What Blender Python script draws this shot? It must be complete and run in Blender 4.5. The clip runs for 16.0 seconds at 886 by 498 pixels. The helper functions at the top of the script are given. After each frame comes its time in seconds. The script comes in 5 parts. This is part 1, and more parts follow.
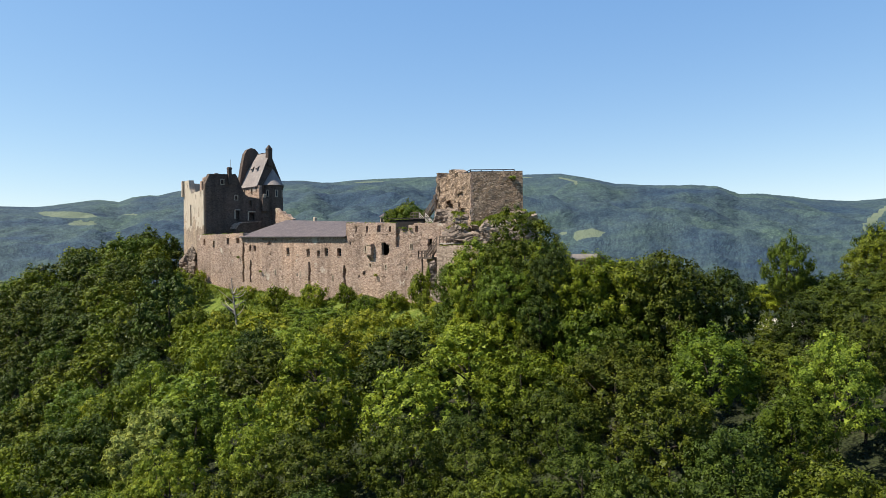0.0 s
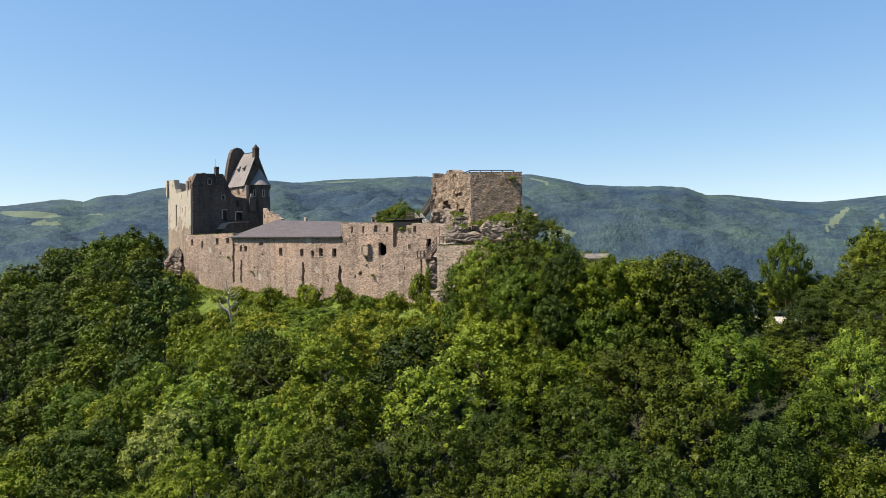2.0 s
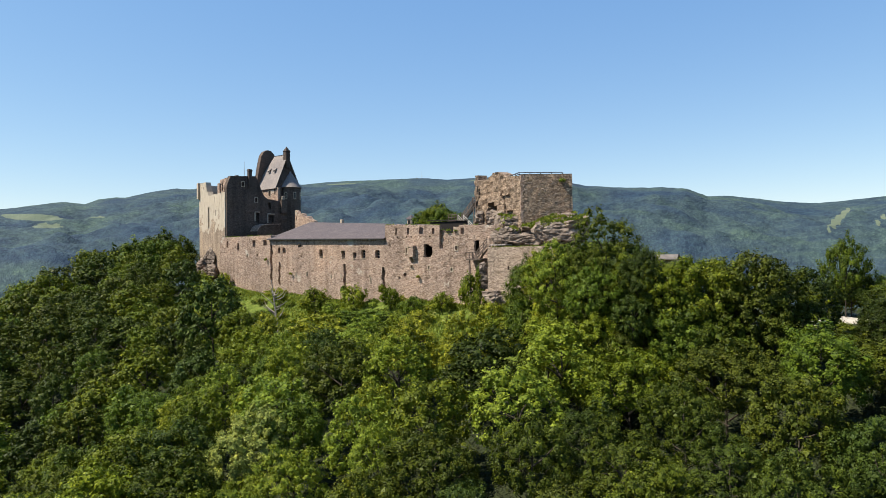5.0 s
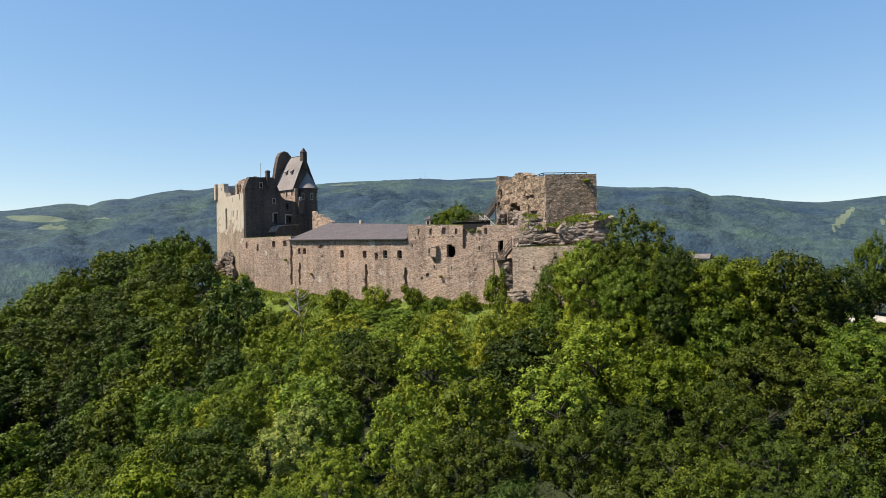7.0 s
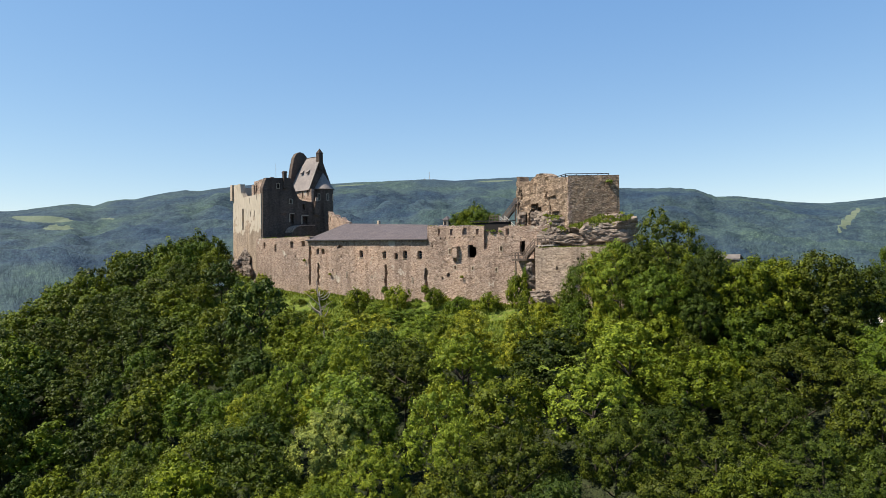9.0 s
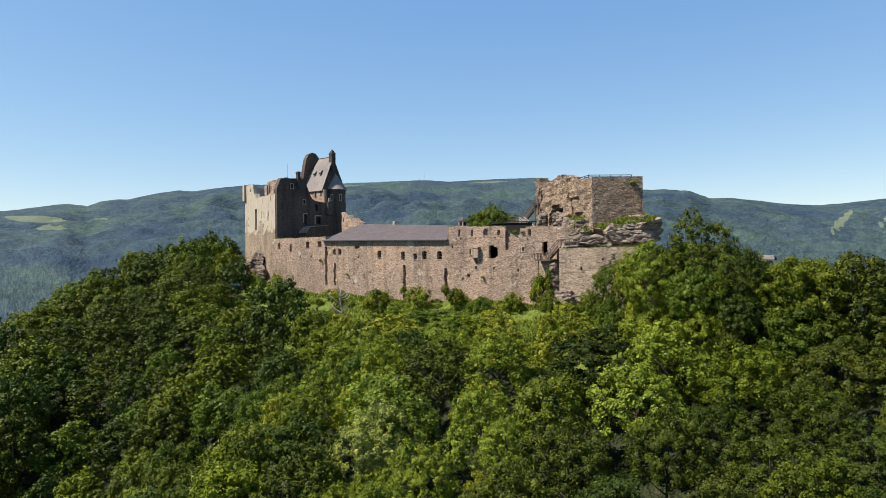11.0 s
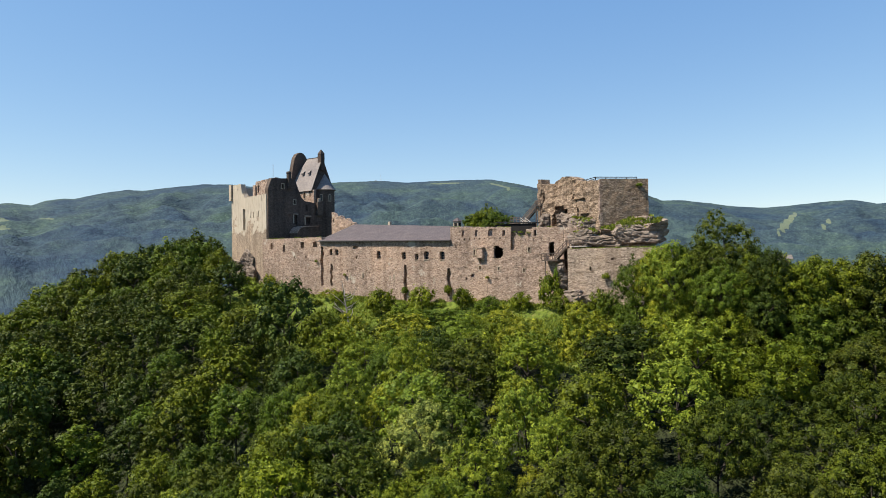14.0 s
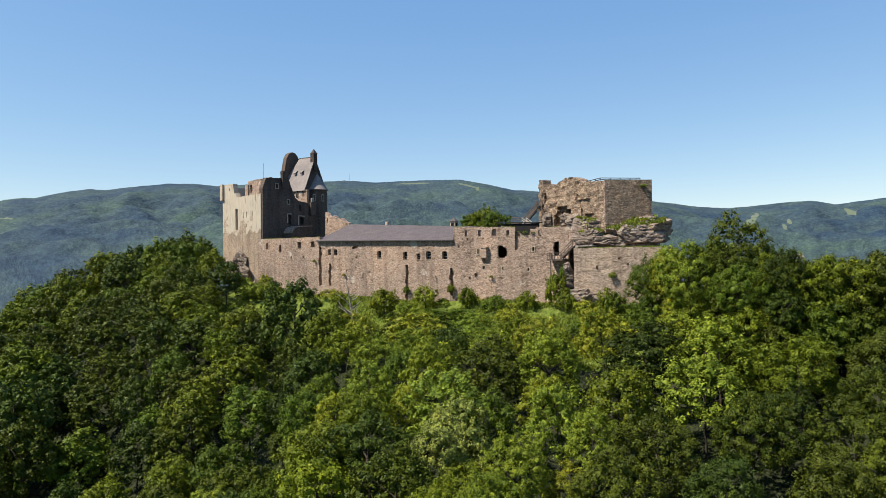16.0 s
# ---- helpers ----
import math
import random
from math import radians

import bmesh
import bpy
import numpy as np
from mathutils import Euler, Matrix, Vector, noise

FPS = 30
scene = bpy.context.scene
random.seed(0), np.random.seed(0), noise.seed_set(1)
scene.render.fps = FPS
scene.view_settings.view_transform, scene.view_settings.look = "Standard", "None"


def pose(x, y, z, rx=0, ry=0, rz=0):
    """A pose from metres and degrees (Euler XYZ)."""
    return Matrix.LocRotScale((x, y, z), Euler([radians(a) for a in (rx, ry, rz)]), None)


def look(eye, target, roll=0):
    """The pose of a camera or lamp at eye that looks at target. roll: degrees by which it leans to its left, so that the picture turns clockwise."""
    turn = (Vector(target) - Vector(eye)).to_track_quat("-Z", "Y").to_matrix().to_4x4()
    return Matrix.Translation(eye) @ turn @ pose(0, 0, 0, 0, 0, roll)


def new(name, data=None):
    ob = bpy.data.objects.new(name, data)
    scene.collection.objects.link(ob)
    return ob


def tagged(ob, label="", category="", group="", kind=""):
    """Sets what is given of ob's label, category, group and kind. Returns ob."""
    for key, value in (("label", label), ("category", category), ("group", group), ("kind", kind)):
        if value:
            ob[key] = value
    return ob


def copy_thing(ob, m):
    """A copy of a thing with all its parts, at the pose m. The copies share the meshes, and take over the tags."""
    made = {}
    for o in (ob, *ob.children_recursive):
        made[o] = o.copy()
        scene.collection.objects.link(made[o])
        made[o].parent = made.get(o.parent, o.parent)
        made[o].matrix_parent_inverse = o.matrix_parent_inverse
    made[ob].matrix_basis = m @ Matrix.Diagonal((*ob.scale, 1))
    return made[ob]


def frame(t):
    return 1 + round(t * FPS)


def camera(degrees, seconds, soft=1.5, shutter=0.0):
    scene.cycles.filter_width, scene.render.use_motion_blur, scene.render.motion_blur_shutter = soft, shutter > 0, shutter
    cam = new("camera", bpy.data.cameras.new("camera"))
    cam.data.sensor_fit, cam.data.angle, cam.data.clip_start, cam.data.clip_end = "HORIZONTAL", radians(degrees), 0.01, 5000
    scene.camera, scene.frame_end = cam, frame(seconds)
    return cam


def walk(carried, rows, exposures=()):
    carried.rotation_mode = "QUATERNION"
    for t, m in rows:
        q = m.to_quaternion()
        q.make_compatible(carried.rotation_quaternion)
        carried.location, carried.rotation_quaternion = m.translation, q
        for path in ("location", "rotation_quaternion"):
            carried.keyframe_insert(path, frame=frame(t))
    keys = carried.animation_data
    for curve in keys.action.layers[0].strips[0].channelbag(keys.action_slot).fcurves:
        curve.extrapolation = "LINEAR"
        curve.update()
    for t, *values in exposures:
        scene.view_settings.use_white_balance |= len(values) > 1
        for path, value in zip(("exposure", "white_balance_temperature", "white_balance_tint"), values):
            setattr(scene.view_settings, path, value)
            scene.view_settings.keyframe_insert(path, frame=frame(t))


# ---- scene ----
cam = camera(64.1, 16.0, soft=0.7)
METRES, EYE, TILT, LEAN, TURN = 42.0, 50.0, 0.0, 0.0, 43.0
ROWS = [
    (0.0, 0.0, 0.0, 0.0, 0.0, 0.47, 0.49),
    (0.5, -0.0271, -0.0033, -0.0005, -0.96, 0.47, 0.51),
    (1.0, -0.0552, -0.0065, -0.0004, -1.76, 0.46, 0.54),
    (1.5, -0.0836, -0.0102, -0.0004, -2.04, 0.48, 0.54),
    (2.0, -0.1132, -0.0142, -0.0004, -2.38, 0.48, 0.54),
    (2.5, -0.1451, -0.0174, 0.0001, -2.74, 0.48, 0.53),
    (3.0, -0.1803, -0.02, 0.0002, -2.75, 0.51, 0.51),
    (3.5, -0.2166, -0.0224, 0.0003, -2.68, 0.54, 0.53),
    (4.0, -0.2498, -0.0252, 0.0004, -2.61, 0.57, 0.58),
    (4.5, -0.2827, -0.0284, 0.0004, -2.52, 0.6, 0.63),
    (7.0, -0.4004, -0.0491, 0.0006, -2.21, 0.65, 0.83),
    (7.5, -0.4177, -0.0527, 0.0006, -2.14, 0.67, 0.81),
    (8.0, -0.4364, -0.056, 0.0007, -2.08, 0.68, 0.79),
    (8.5, -0.4567, -0.0591, 0.0005, -2.0, 0.7, 0.8),
    (9.0, -0.4778, -0.062, 0.0002, -1.93, 0.71, 0.77),
    (9.5, -0.5029, -0.0647, 0.0001, -1.87, 0.73, 0.68),
    (10.0, -0.5335, -0.0672, 0.0003, -1.79, 0.75, 0.67),
    (12.5, -0.7083, -0.0793, -0.0017, -4.46, 0.82, 0.65),
    (13.0, -0.7463, -0.0817, -0.0014, -5.01, 0.81, 0.66),
    (13.5, -0.7861, -0.0838, -0.0015, -5.61, 0.82, 0.68),
    (14.0, -0.8266, -0.0854, -0.0015, -6.11, 0.82, 0.69),
    (14.5, -0.8678, -0.0867, -0.0015, -6.76, 0.82, 0.73),
    (15.0, -0.9094, -0.0879, -0.0014, -7.51, 0.8, 0.77),
    (15.5, -0.9514, -0.0886, -0.0012, -8.13, 0.79, 0.79),
    (16.0, -0.9947, -0.0889, -0.0011, -8.74, 0.79, 0.8),
]
walk(cam, [(t, pose(0, 0, EYE, TILT, LEAN, TURN) @ pose(METRES * x, METRES * y, METRES * z, 90 + pitch, roll, yaw)) for t, x, y, z, yaw, pitch, roll in ROWS],
     exposures=((0.0, 0.80), (4.5, 0.78), (8.0, 0.73), (16.0, 0.72)))

# ---------------------------------------------------------------- world and sun
SUN = Vector((-0.60, -0.76, 0.0)).normalized()
ELEV = radians(54)
world = bpy.data.worlds.new("sky")
scene.world = world
world.use_nodes = True
wn = world.node_tree.nodes
sky = wn.new("ShaderNodeTexSky")
sky.sky_type = "NISHITA"
sky.sun_disc = False
sky.sun_elevation = ELEV
sky.sun_rotation = math.atan2(SUN.x, SUN.y)
sky.altitude, sky.air_density, sky.dust_density, sky.ozone_density = 400, 1.0, 0.05, 3.2
clear = wn.new("ShaderNodeMix")  # even summer haze: less of the air's own falloff, more plain blue
clear.data_type, clear.blend_type = "RGBA", "MULTIPLY"
clear.inputs[0].default_value, clear.inputs[7].default_value = 1.0, (0.86, 0.70, 0.425, 1)
veil = wn.new("ShaderNodeMix")
veil.data_type, veil.blend_type = "RGBA", "ADD"
veil.inputs[0].default_value, veil.inputs[7].default_value = 1.0, (0.13, 0.90, 2.85, 1)
world.node_tree.links.new(sky.outputs[0], clear.inputs[6])
world.node_tree.links.new(clear.outputs[2], veil.inputs[6])
world.node_tree.links.new(veil.outputs[2], wn["Background"].inputs[0])
wn["Background"].inputs[1].default_value = 0.098
sun = new("sun", bpy.data.lights.new("sun", "SUN"))
sun.data.energy, sun.data.angle, sun.data.color = 5.0, radians(0.5), (1.0, 0.93, 0.80)
sun.matrix_world = look((0, 0, 0), (-SUN * math.cos(ELEV) - Vector((0, 0, math.sin(ELEV)))))


# ---------------------------------------------------------------- materials
def material(name, rough=0.9, metal=0.0):
    m = bpy.data.materials.new(name)
    m.use_nodes = True
    b = m.node_tree.nodes["Principled BSDF"]
    b.inputs["Roughness"].default_value = rough
    b.inputs["Metallic"].default_value = metal
    b.inputs["Specular IOR Level"].default_value = 0.25
    return m, m.node_tree.nodes, m.node_tree.links, b


def ramp(n, l, fac, stops):
    r = n.new("ShaderNodeValToRGB")
    e = r.color_ramp.elements
    while len(e) < len(stops):
        e.new(0.5)
    for el, (p, c) in zip(e, stops):
        el.position, el.color = p, (*c, 1)
    l.new(fac, r.inputs[0])
    return r.outputs[0]


def mix(n, l, a, b, fac, blend="MIX"):
    x = n.new("ShaderNodeMix")
    x.data_type, x.blend_type = "RGBA", blend
    for i, v in ((0, fac), (6, a), (7, b)):
        if isinstance(v, (int, float)):
            x.inputs[i].default_value = v
        elif isinstance(v, tuple):
            x.inputs[i].default_value = (*v, 1)
        else:
            l.new(v, x.inputs[i])
    return x.outputs[2]


def noise_tex(n, l, scale, detail=4, stretch=None, rough=0.55):
    c = n.new("ShaderNodeTexCoord")
    t = n.new("ShaderNodeTexNoise")
    t.inputs["Scale"].default_value, t.inputs["Detail"].default_value, t.inputs["Roughness"].default_value = scale, detail, rough
    v = c.outputs["Object"]
    if stretch:
        mp = n.new("ShaderNodeMapping")
        mp.inputs["Scale"].default_value = stretch
        l.new(v, mp.inputs[0])
        v = mp.outputs[0]
    l.new(v, t.inputs["Vector"])
    return t.outputs["Fac"]


def mathn(n, l, op, a, b):
    x = n.new("ShaderNodeMath")
    x.operation = op
    for i, v in enumerate((a, b)):
        if isinstance(v, (int, float)):
            x.inputs[i].default_value = v
        else:
            l.new(v, x.inputs[i])
    return x.outputs[0]


def masonry(name, tints, mortar, stone=(2.0, 2.0, 4.2), joint=0.045, stain=0.5, bump=0.6, plaster=None):
    """Rubble masonry: uneven courses of stones with mortar joints, stains and, where given, remains of plaster."""
    m, n, l, b = material(name, 0.93)
    c = n.new("ShaderNodeTexCoord")
    wob = n.new("ShaderNodeTexNoise")
    wob.inputs["Scale"].default_value, wob.inputs["Detail"].default_value = 1.6, 2
    l.new(c.outputs["Object"], wob.inputs["Vector"])
    add = n.new("ShaderNodeMix")
    add.data_type, add.blend_type = "RGBA", "ADD"
    add.inputs[0].default_value = 0.35
    l.new(c.outputs["Object"], add.inputs[6])
    l.new(wob.outputs["Color"], add.inputs[7])
    mp = n.new("ShaderNodeMapping")
    mp.inputs["Scale"].default_value = stone
    l.new(add.outputs[2], mp.inputs[0])
    cell = n.new("ShaderNodeTexVoronoi")
    edge = n.new("ShaderNodeTexVoronoi")
    edge.feature = "DISTANCE_TO_EDGE"
    for v in (cell, edge):
        v.inputs["Scale"].default_value = 1.0
        l.new(mp.outputs[0], v.inputs["Vector"])
    bw = n.new("ShaderNodeSeparateColor")
    l.new(cell.outputs["Color"], bw.inputs[0])
    col = ramp(n, l, bw.outputs[0], [(i / (len(tints) - 1), t) for i, t in enumerate(tints)])
    jt = ramp(n, l, edge.outputs["Distance"], [(0.0, (0.3, 0.3, 0.3)), (joint, (0.55, 0.55, 0.55)), (joint * 2.4, (1, 1, 1))])
    col = mix(n, l, mortar, col, jt)
    big = noise_tex(n, l, 0.16, 6, (1, 1, 0.55))
    shade = ramp(n, l, big, [(0.3, (1 - stain, 1 - stain, 1 - stain * 0.95)), (0.52, (1, 1, 1)), (0.72, (1.18, 1.12, 1.05))])
    col = mix(n, l, col, shade, 1.0, "MULTIPLY")
    streak = noise_tex(n, l, 0.7, 5, (1.0, 1.0, 0.07))
    st = ramp(n, l, streak, [(0.36, (0.66, 0.64, 0.63)), (0.5, (1, 1, 1))])
    col = mix(n, l, col, st, 0.7, "MULTIPLY")
    pits = ramp(n, l, noise_tex(n, l, 2.3, 3, (1, 1, 1.9), 0.5), [(0.30, (0.42, 0.38, 0.35)), (0.40, (1, 1, 1)), (0.62, (1, 1, 1)), (0.72, (1.22, 1.2, 1.16))])
    col = mix(n, l, col, pits, 0.5, "MULTIPLY")
    speck = ramp(n, l, noise_tex(n, l, 3.4, 4, (0.6, 0.6, 1.6), 0.65), [(0.34, (0.56, 0.53, 0.51)), (0.5, (1, 1, 1)), (0.66, (1.36, 1.34, 1.3))])
    col = mix(n, l, col, speck, 0.72, "MULTIPLY")
    if plaster:
        pn = noise_tex(n, l, plaster[1], 8, None, 0.62)
        if len(plaster) > 3:  # the coat has come off the foot of the wall
            sep = n.new("ShaderNodeSeparateXYZ")
            l.new(c.outputs["Object"], sep.inputs[0])
            rise = mathn(n, l, "DIVIDE", mathn(n, l, "SUBTRACT", sep.outputs["Z"], plaster[3]), 18.0)
            pn = mathn(n, l, "ADD", pn, rise)
        pm = ramp(n, l, pn, [(plaster[2], (0, 0, 0)), (plaster[2] + 0.04, (1, 1, 1))])
        fine = ramp(n, l, noise_tex(n, l, 1.3, 6, (1, 1, 0.3)), [(0.30, tuple(v * 0.6 for v in plaster[0])), (0.42, tuple(v * 0.88 for v in plaster[0])), (0.62, plaster[0])])
        col = mix(n, l, col, fine, pm)
    l.new(col, b.inputs["Base Color"])
    fine = noise_tex(n, l, 7.0, 5)
    h = mix(n, l, jt, fine, 0.4)
    bp = n.new("ShaderNodeBump")
    bp.inputs["Strength"].default_value, bp.inputs["Distance"].default_value = bump, 0.12
    l.new(h, bp.inputs["Height"])
    l.new(bp.outputs[0], b.inputs["Normal"])
    return m


def mottled(name, stops, scale, bump=0.4, rough=0.9, stretch=None, detail=7, dist=0.1, second=None):
    m, n, l, b = material(name, rough)
    f = noise_tex(n, l, scale, detail, stretch, 0.62)
    col = ramp(n, l, f, stops)
    g = noise_tex(n, l, scale * 0.13, 4)
    sh = ramp(n, l, g, [(0.3, (0.72, 0.72, 0.74)), (0.65, (1.12, 1.1, 1.06))])
    col = mix(n, l, col, sh, 0.8, "MULTIPLY")
    if second:
        pm = ramp(n, l, noise_tex(n, l, second[1], 6), [(second[2], (0, 0, 0)), (second[2] + 0.08, (1, 1, 1))])
        col = mix(n, l, col, second[0], pm)
    l.new(col, b.inputs["Base Color"])
    bp = n.new("ShaderNodeBump")
    bp.inputs["Strength"].default_value, bp.inputs["Distance"].default_value = bump, dist
    l.new(f, bp.inputs["Height"])
    l.new(bp.outputs[0], b.inputs["Normal"])
    return m


def leafy(name, dark, light, through_light=0.35):
    """Leaves: tint by tree and by leaf, some light passing through."""
    m, n, l, b = material(name, 0.5)
    oi = n.new("ShaderNodeObjectInfo")
    ge = n.new("ShaderNodeNewGeometry")
    mid = [(a + c) / 2 for a, c in zip(dark, light)]
    base = ramp(n, l, oi.outputs["Random"], [(0.0, dark), (0.3, (mid[0] * 0.85, mid[1], mid[2] * 1.5)), (0.55, tuple(mid)), (0.8, (mid[0] * 1.1, mid[1] * 1.0, mid[2] * 1.2)), (1.0, light)])
    leaf = ramp(n, l, ge.outputs["Random Per Island"], [(0.0, (0.55, 0.58, 0.55)), (0.55, (1, 1, 1)), (1.0, (1.45, 1.35, 1.15))])
    col = mix(n, l, base, leaf, 1.0, "MULTIPLY")
    sprig = ramp(n, l, noise_tex(n, l, 0.9, 2), [(0.36, (0.66, 0.72, 0.7)), (0.5, (1, 1, 1)), (0.64, (1.25, 1.18, 1.0))])
    col = mix(n, l, col, sprig, 1.0, "MULTIPLY")
    l.new(col, b.inputs["Base Color"])
    b.inputs["Specular IOR Level"].default_value = 0.1
    tr = n.new("ShaderNodeBsdfTranslucent")
    warm = mix(n, l, col, (1.25, 1.2, 0.5), 1.0, "MULTIPLY")
    l.new(warm, tr.inputs["Color"])
    ms = n.new("ShaderNodeMixShader")
    ms.inputs[0].default_value = through_light
    l.new(b.outputs[0], ms.inputs[1])
    l.new(tr.outputs[0], ms.inputs[2])
    l.new(ms.outputs[0], n["Material Output"].inputs["Surface"])
    return m


STONE = masonry("wall_stone", [(0.200, 0.132, 0.096), (0.392, 0.275, 0.205), (0.474, 0.351, 0.273), (0.304, 0.214, 0.163), (0.535, 0.412, 0.327)], (0.287, 0.205, 0.155), (2.5, 2.5, 6.0), 0.045, 0.32, 0.9, plaster=((0.52, 0.44, 0.355), 0.3, 0.63))
GREY_STONE = masonry("grey_wall_stone", [(0.193, 0.142, 0.106), (0.340, 0.258, 0.195), (0.414, 0.324, 0.250), (0.267, 0.200, 0.153)], (0.248, 0.187, 0.146), (2.1, 2.1, 5.0), 0.05, 0.3, 0.8)
KEEP_STONE = masonry("keep_stone", [(0.20, 0.136, 0.093), (0.35, 0.252, 0.175), (0.48, 0.36, 0.256), (0.27, 0.192, 0.138), (0.41, 0.30, 0.21)], (0.13, 0.09, 0.062), (1.7, 1.7, 7.0), 0.07, 0.28, 1.4)
PLASTER = masonry("plastered_stone", [(0.24, 0.175, 0.125), (0.40, 0.305, 0.22), (0.31, 0.235, 0.17)], (0.29, 0.225, 0.165), (2.2, 2.2, 5.0), 0.05, plaster=((0.47, 0.395, 0.305), 0.3, 0.475, 59.2))
# stone of walls turned from the sun: their shade is in this colour
SHADED_STONE = masonry("shaded_house_stone", [(0.075, 0.053, 0.041), (0.13, 0.094, 0.074), (0.10, 0.073, 0.058)], (0.09, 0.066, 0.052), (2.2, 2.2, 5.0), 0.05, 0.35, 0.5)
PALE_STONE = mottled("dressed_stone", [(0.3, (0.32, 0.255, 0.19)), (0.7, (0.50, 0.41, 0.31))], 3.0, 0.3)
ROOF = mottled("roof_shingles", [(0.34, (0.064, 0.051, 0.052)), (0.5, (0.10, 0.081, 0.082)), (0.66, (0.148, 0.122, 0.122))], 4.5, 0.6, 0.85, (1, 1, 2), 4)
DULL_SHINGLE = mottled("grey_stone_slabs", [(0.3, (0.13, 0.112, 0.10)), (0.7, (0.22, 0.19, 0.165))], 1.5, 0.4, 0.9)
SHINGLE = mottled("wood_shingles", [(0.3, (0.17, 0.145, 0.135)), (0.7, (0.30, 0.26, 0.24))], 2.2, 0.6, 0.85, (1, 1, 2.5))
ROCK = mottled("castle_rock", [(0.28, (0.08, 0.062, 0.05)), (0.5, (0.205, 0.16, 0.128)), (0.74, (0.40, 0.325, 0.26))], 0.75, 1.0, 0.95, (0.8, 0.8, 2.0), 10, 0.5)
TIMBER = mottled("weathered_timber", [(0.3, (0.07, 0.05, 0.04)), (0.7, (0.16, 0.122, 0.10))], 3.0, 0.3, 0.8, (1, 1, 6))
PALE_TIMBER = mottled("grey_timber", [(0.3, (0.30, 0.265, 0.23)), (0.7, (0.46, 0.42, 0.37))], 3.0, 0.3, 0.8, (6, 1, 1))
# matt near-black for the boarded wall, its roof and the chimney plates
NEAR_BLACK = mottled("near_black_matte", [(0.3, (0.010, 0.009, 0.009)), (0.7, (0.022, 0.019, 0.018))], 3.0, 0.3, 0.95)
IRON = mottled("dark_iron", [(0.3, (0.03, 0.03, 0.032)), (0.7, (0.06, 0.058, 0.055))], 4.0, 0.2, 0.5)
GLASS = material("window_glass", 0.08)[0]
GLASS.node_tree.nodes["Principled BSDF"].inputs["Base Color"].default_value = (0.02, 0.022, 0.025, 1)
BARK = mottled("bark", [(0.3, (0.03, 0.024, 0.018)), (0.7, (0.075, 0.06, 0.045))], 2.0, 0.6, 0.95, (1, 1, 0.3))
DEAD = mottled("dead_wood", [(0.3, (0.19, 0.16, 0.13)), (0.7, (0.36, 0.315, 0.265))], 2.0, 0.4, 0.9)
LEAF = leafy("broad_leaves", (0.056, 0.078, 0.0065), (0.138, 0.172, 0.010), 0.11)
LEAF_DARK = leafy("dark_leaves", (0.030, 0.043, 0.0055), (0.077, 0.097, 0.008), 0.08)
LEAF_LIME = leafy("yellow_green_leaves", (0.135, 0.165, 0.012), (0.21, 0.235, 0.019), 0.15)
BLOSSOM = leafy("pale_blossom", (0.215, 0.215, 0.03), (0.285, 0.275, 0.048), 0.12)
GRASS = leafy("grass_blades", (0.125, 0.175, 0.022), (0.17, 0.21, 0.032), 0.25)
GRAVEL = mottled("pale_gravel", [(0.3, (0.36, 0.32, 0.27)), (0.7, (0.50, 0.46, 0.40))], 1.1, 0.3)


# ---------------------------------------------------------------- helpers for meshes
def mesh_of(name, verts, faces, mat, smooth=False):
    me = bpy.data.meshes.new(name)
    me.from_pydata([tuple(v) for v in verts], [], faces)
    me.materials.append(mat)
    if smooth:
        me.shade_smooth()
    return me


def part(name, bm, mat, parent=None, label=""):
    me = bpy.data.meshes.new(name)
    bm.to_mesh(me)
    bm.free()
    me.materials.append(mat)
    ob = new(name, me)
    if parent:
        ob.parent = parent
        if parent.data is None:
            ob.matrix_parent_inverse = Matrix.Translation(-parent.location)
    if label:
        ob["label"] = label
    return ob


def thing(name, place, label, category, group="", kind=""):
    ob = new(name)
    ob.location = place
    ob.empty_display_size = 0.5
    return tagged(ob, label, category, group, kind)


def box(bm, lo, hi, bevel=0.0):
    lo, hi = Vector(lo), Vector(hi)
    r = bmesh.ops.create_cube(bm, size=1.0)
    for v in r["verts"]:
        v.co = Vector(((lo.x + hi.x) / 2 + v.co.x * (hi.x - lo.x), (lo.y + hi.y) / 2 + v.co.y * (hi.y - lo.y), (lo.z + hi.z) / 2 + v.co.z * (hi.z - lo.z)))
    if bevel:
        es = list({e for v in r["verts"] for e in v.link_edges})
        bmesh.ops.bevel(bm, geom=es, offset=bevel, segments=1, affect="EDGES")
    return r["verts"]


def beam(bm, a, b, w, h=None):
    """A squared timber from a to b."""
    a, b = Vector(a), Vector(b)
    d = b - a
    q = d.to_track_quat("X", "Z").to_matrix().to_4x4()
    vs = bmesh.ops.create_cube(bm, size=1.0)["verts"]
    m = Matrix.Translation((a + b) / 2) @ q @ Matrix.Diagonal((d.length, w, h or w, 1))
    bmesh.ops.transform(bm, matrix=m, verts=vs)


def prism(bm, ring, z0, z1):
    """An upright block over a ring of (x, y); z1 may be a list, one height a corner."""
    zs = z1 if isinstance(z1, (list, tuple)) else [z1] * len(ring)
    lo = [bm.verts.new((x, y, z0)) for x, y in ring]
    hi = [bm.verts.new((x, y, z)) for (x, y), z in zip(ring, zs)]
    k = len(ring)
    for i in range(k):
        bm.faces.new((lo[i], lo[(i + 1) % k], hi[(i + 1) % k], hi[i]))
    bm.faces.new(hi)
    bm.faces.new(lo[::-1])


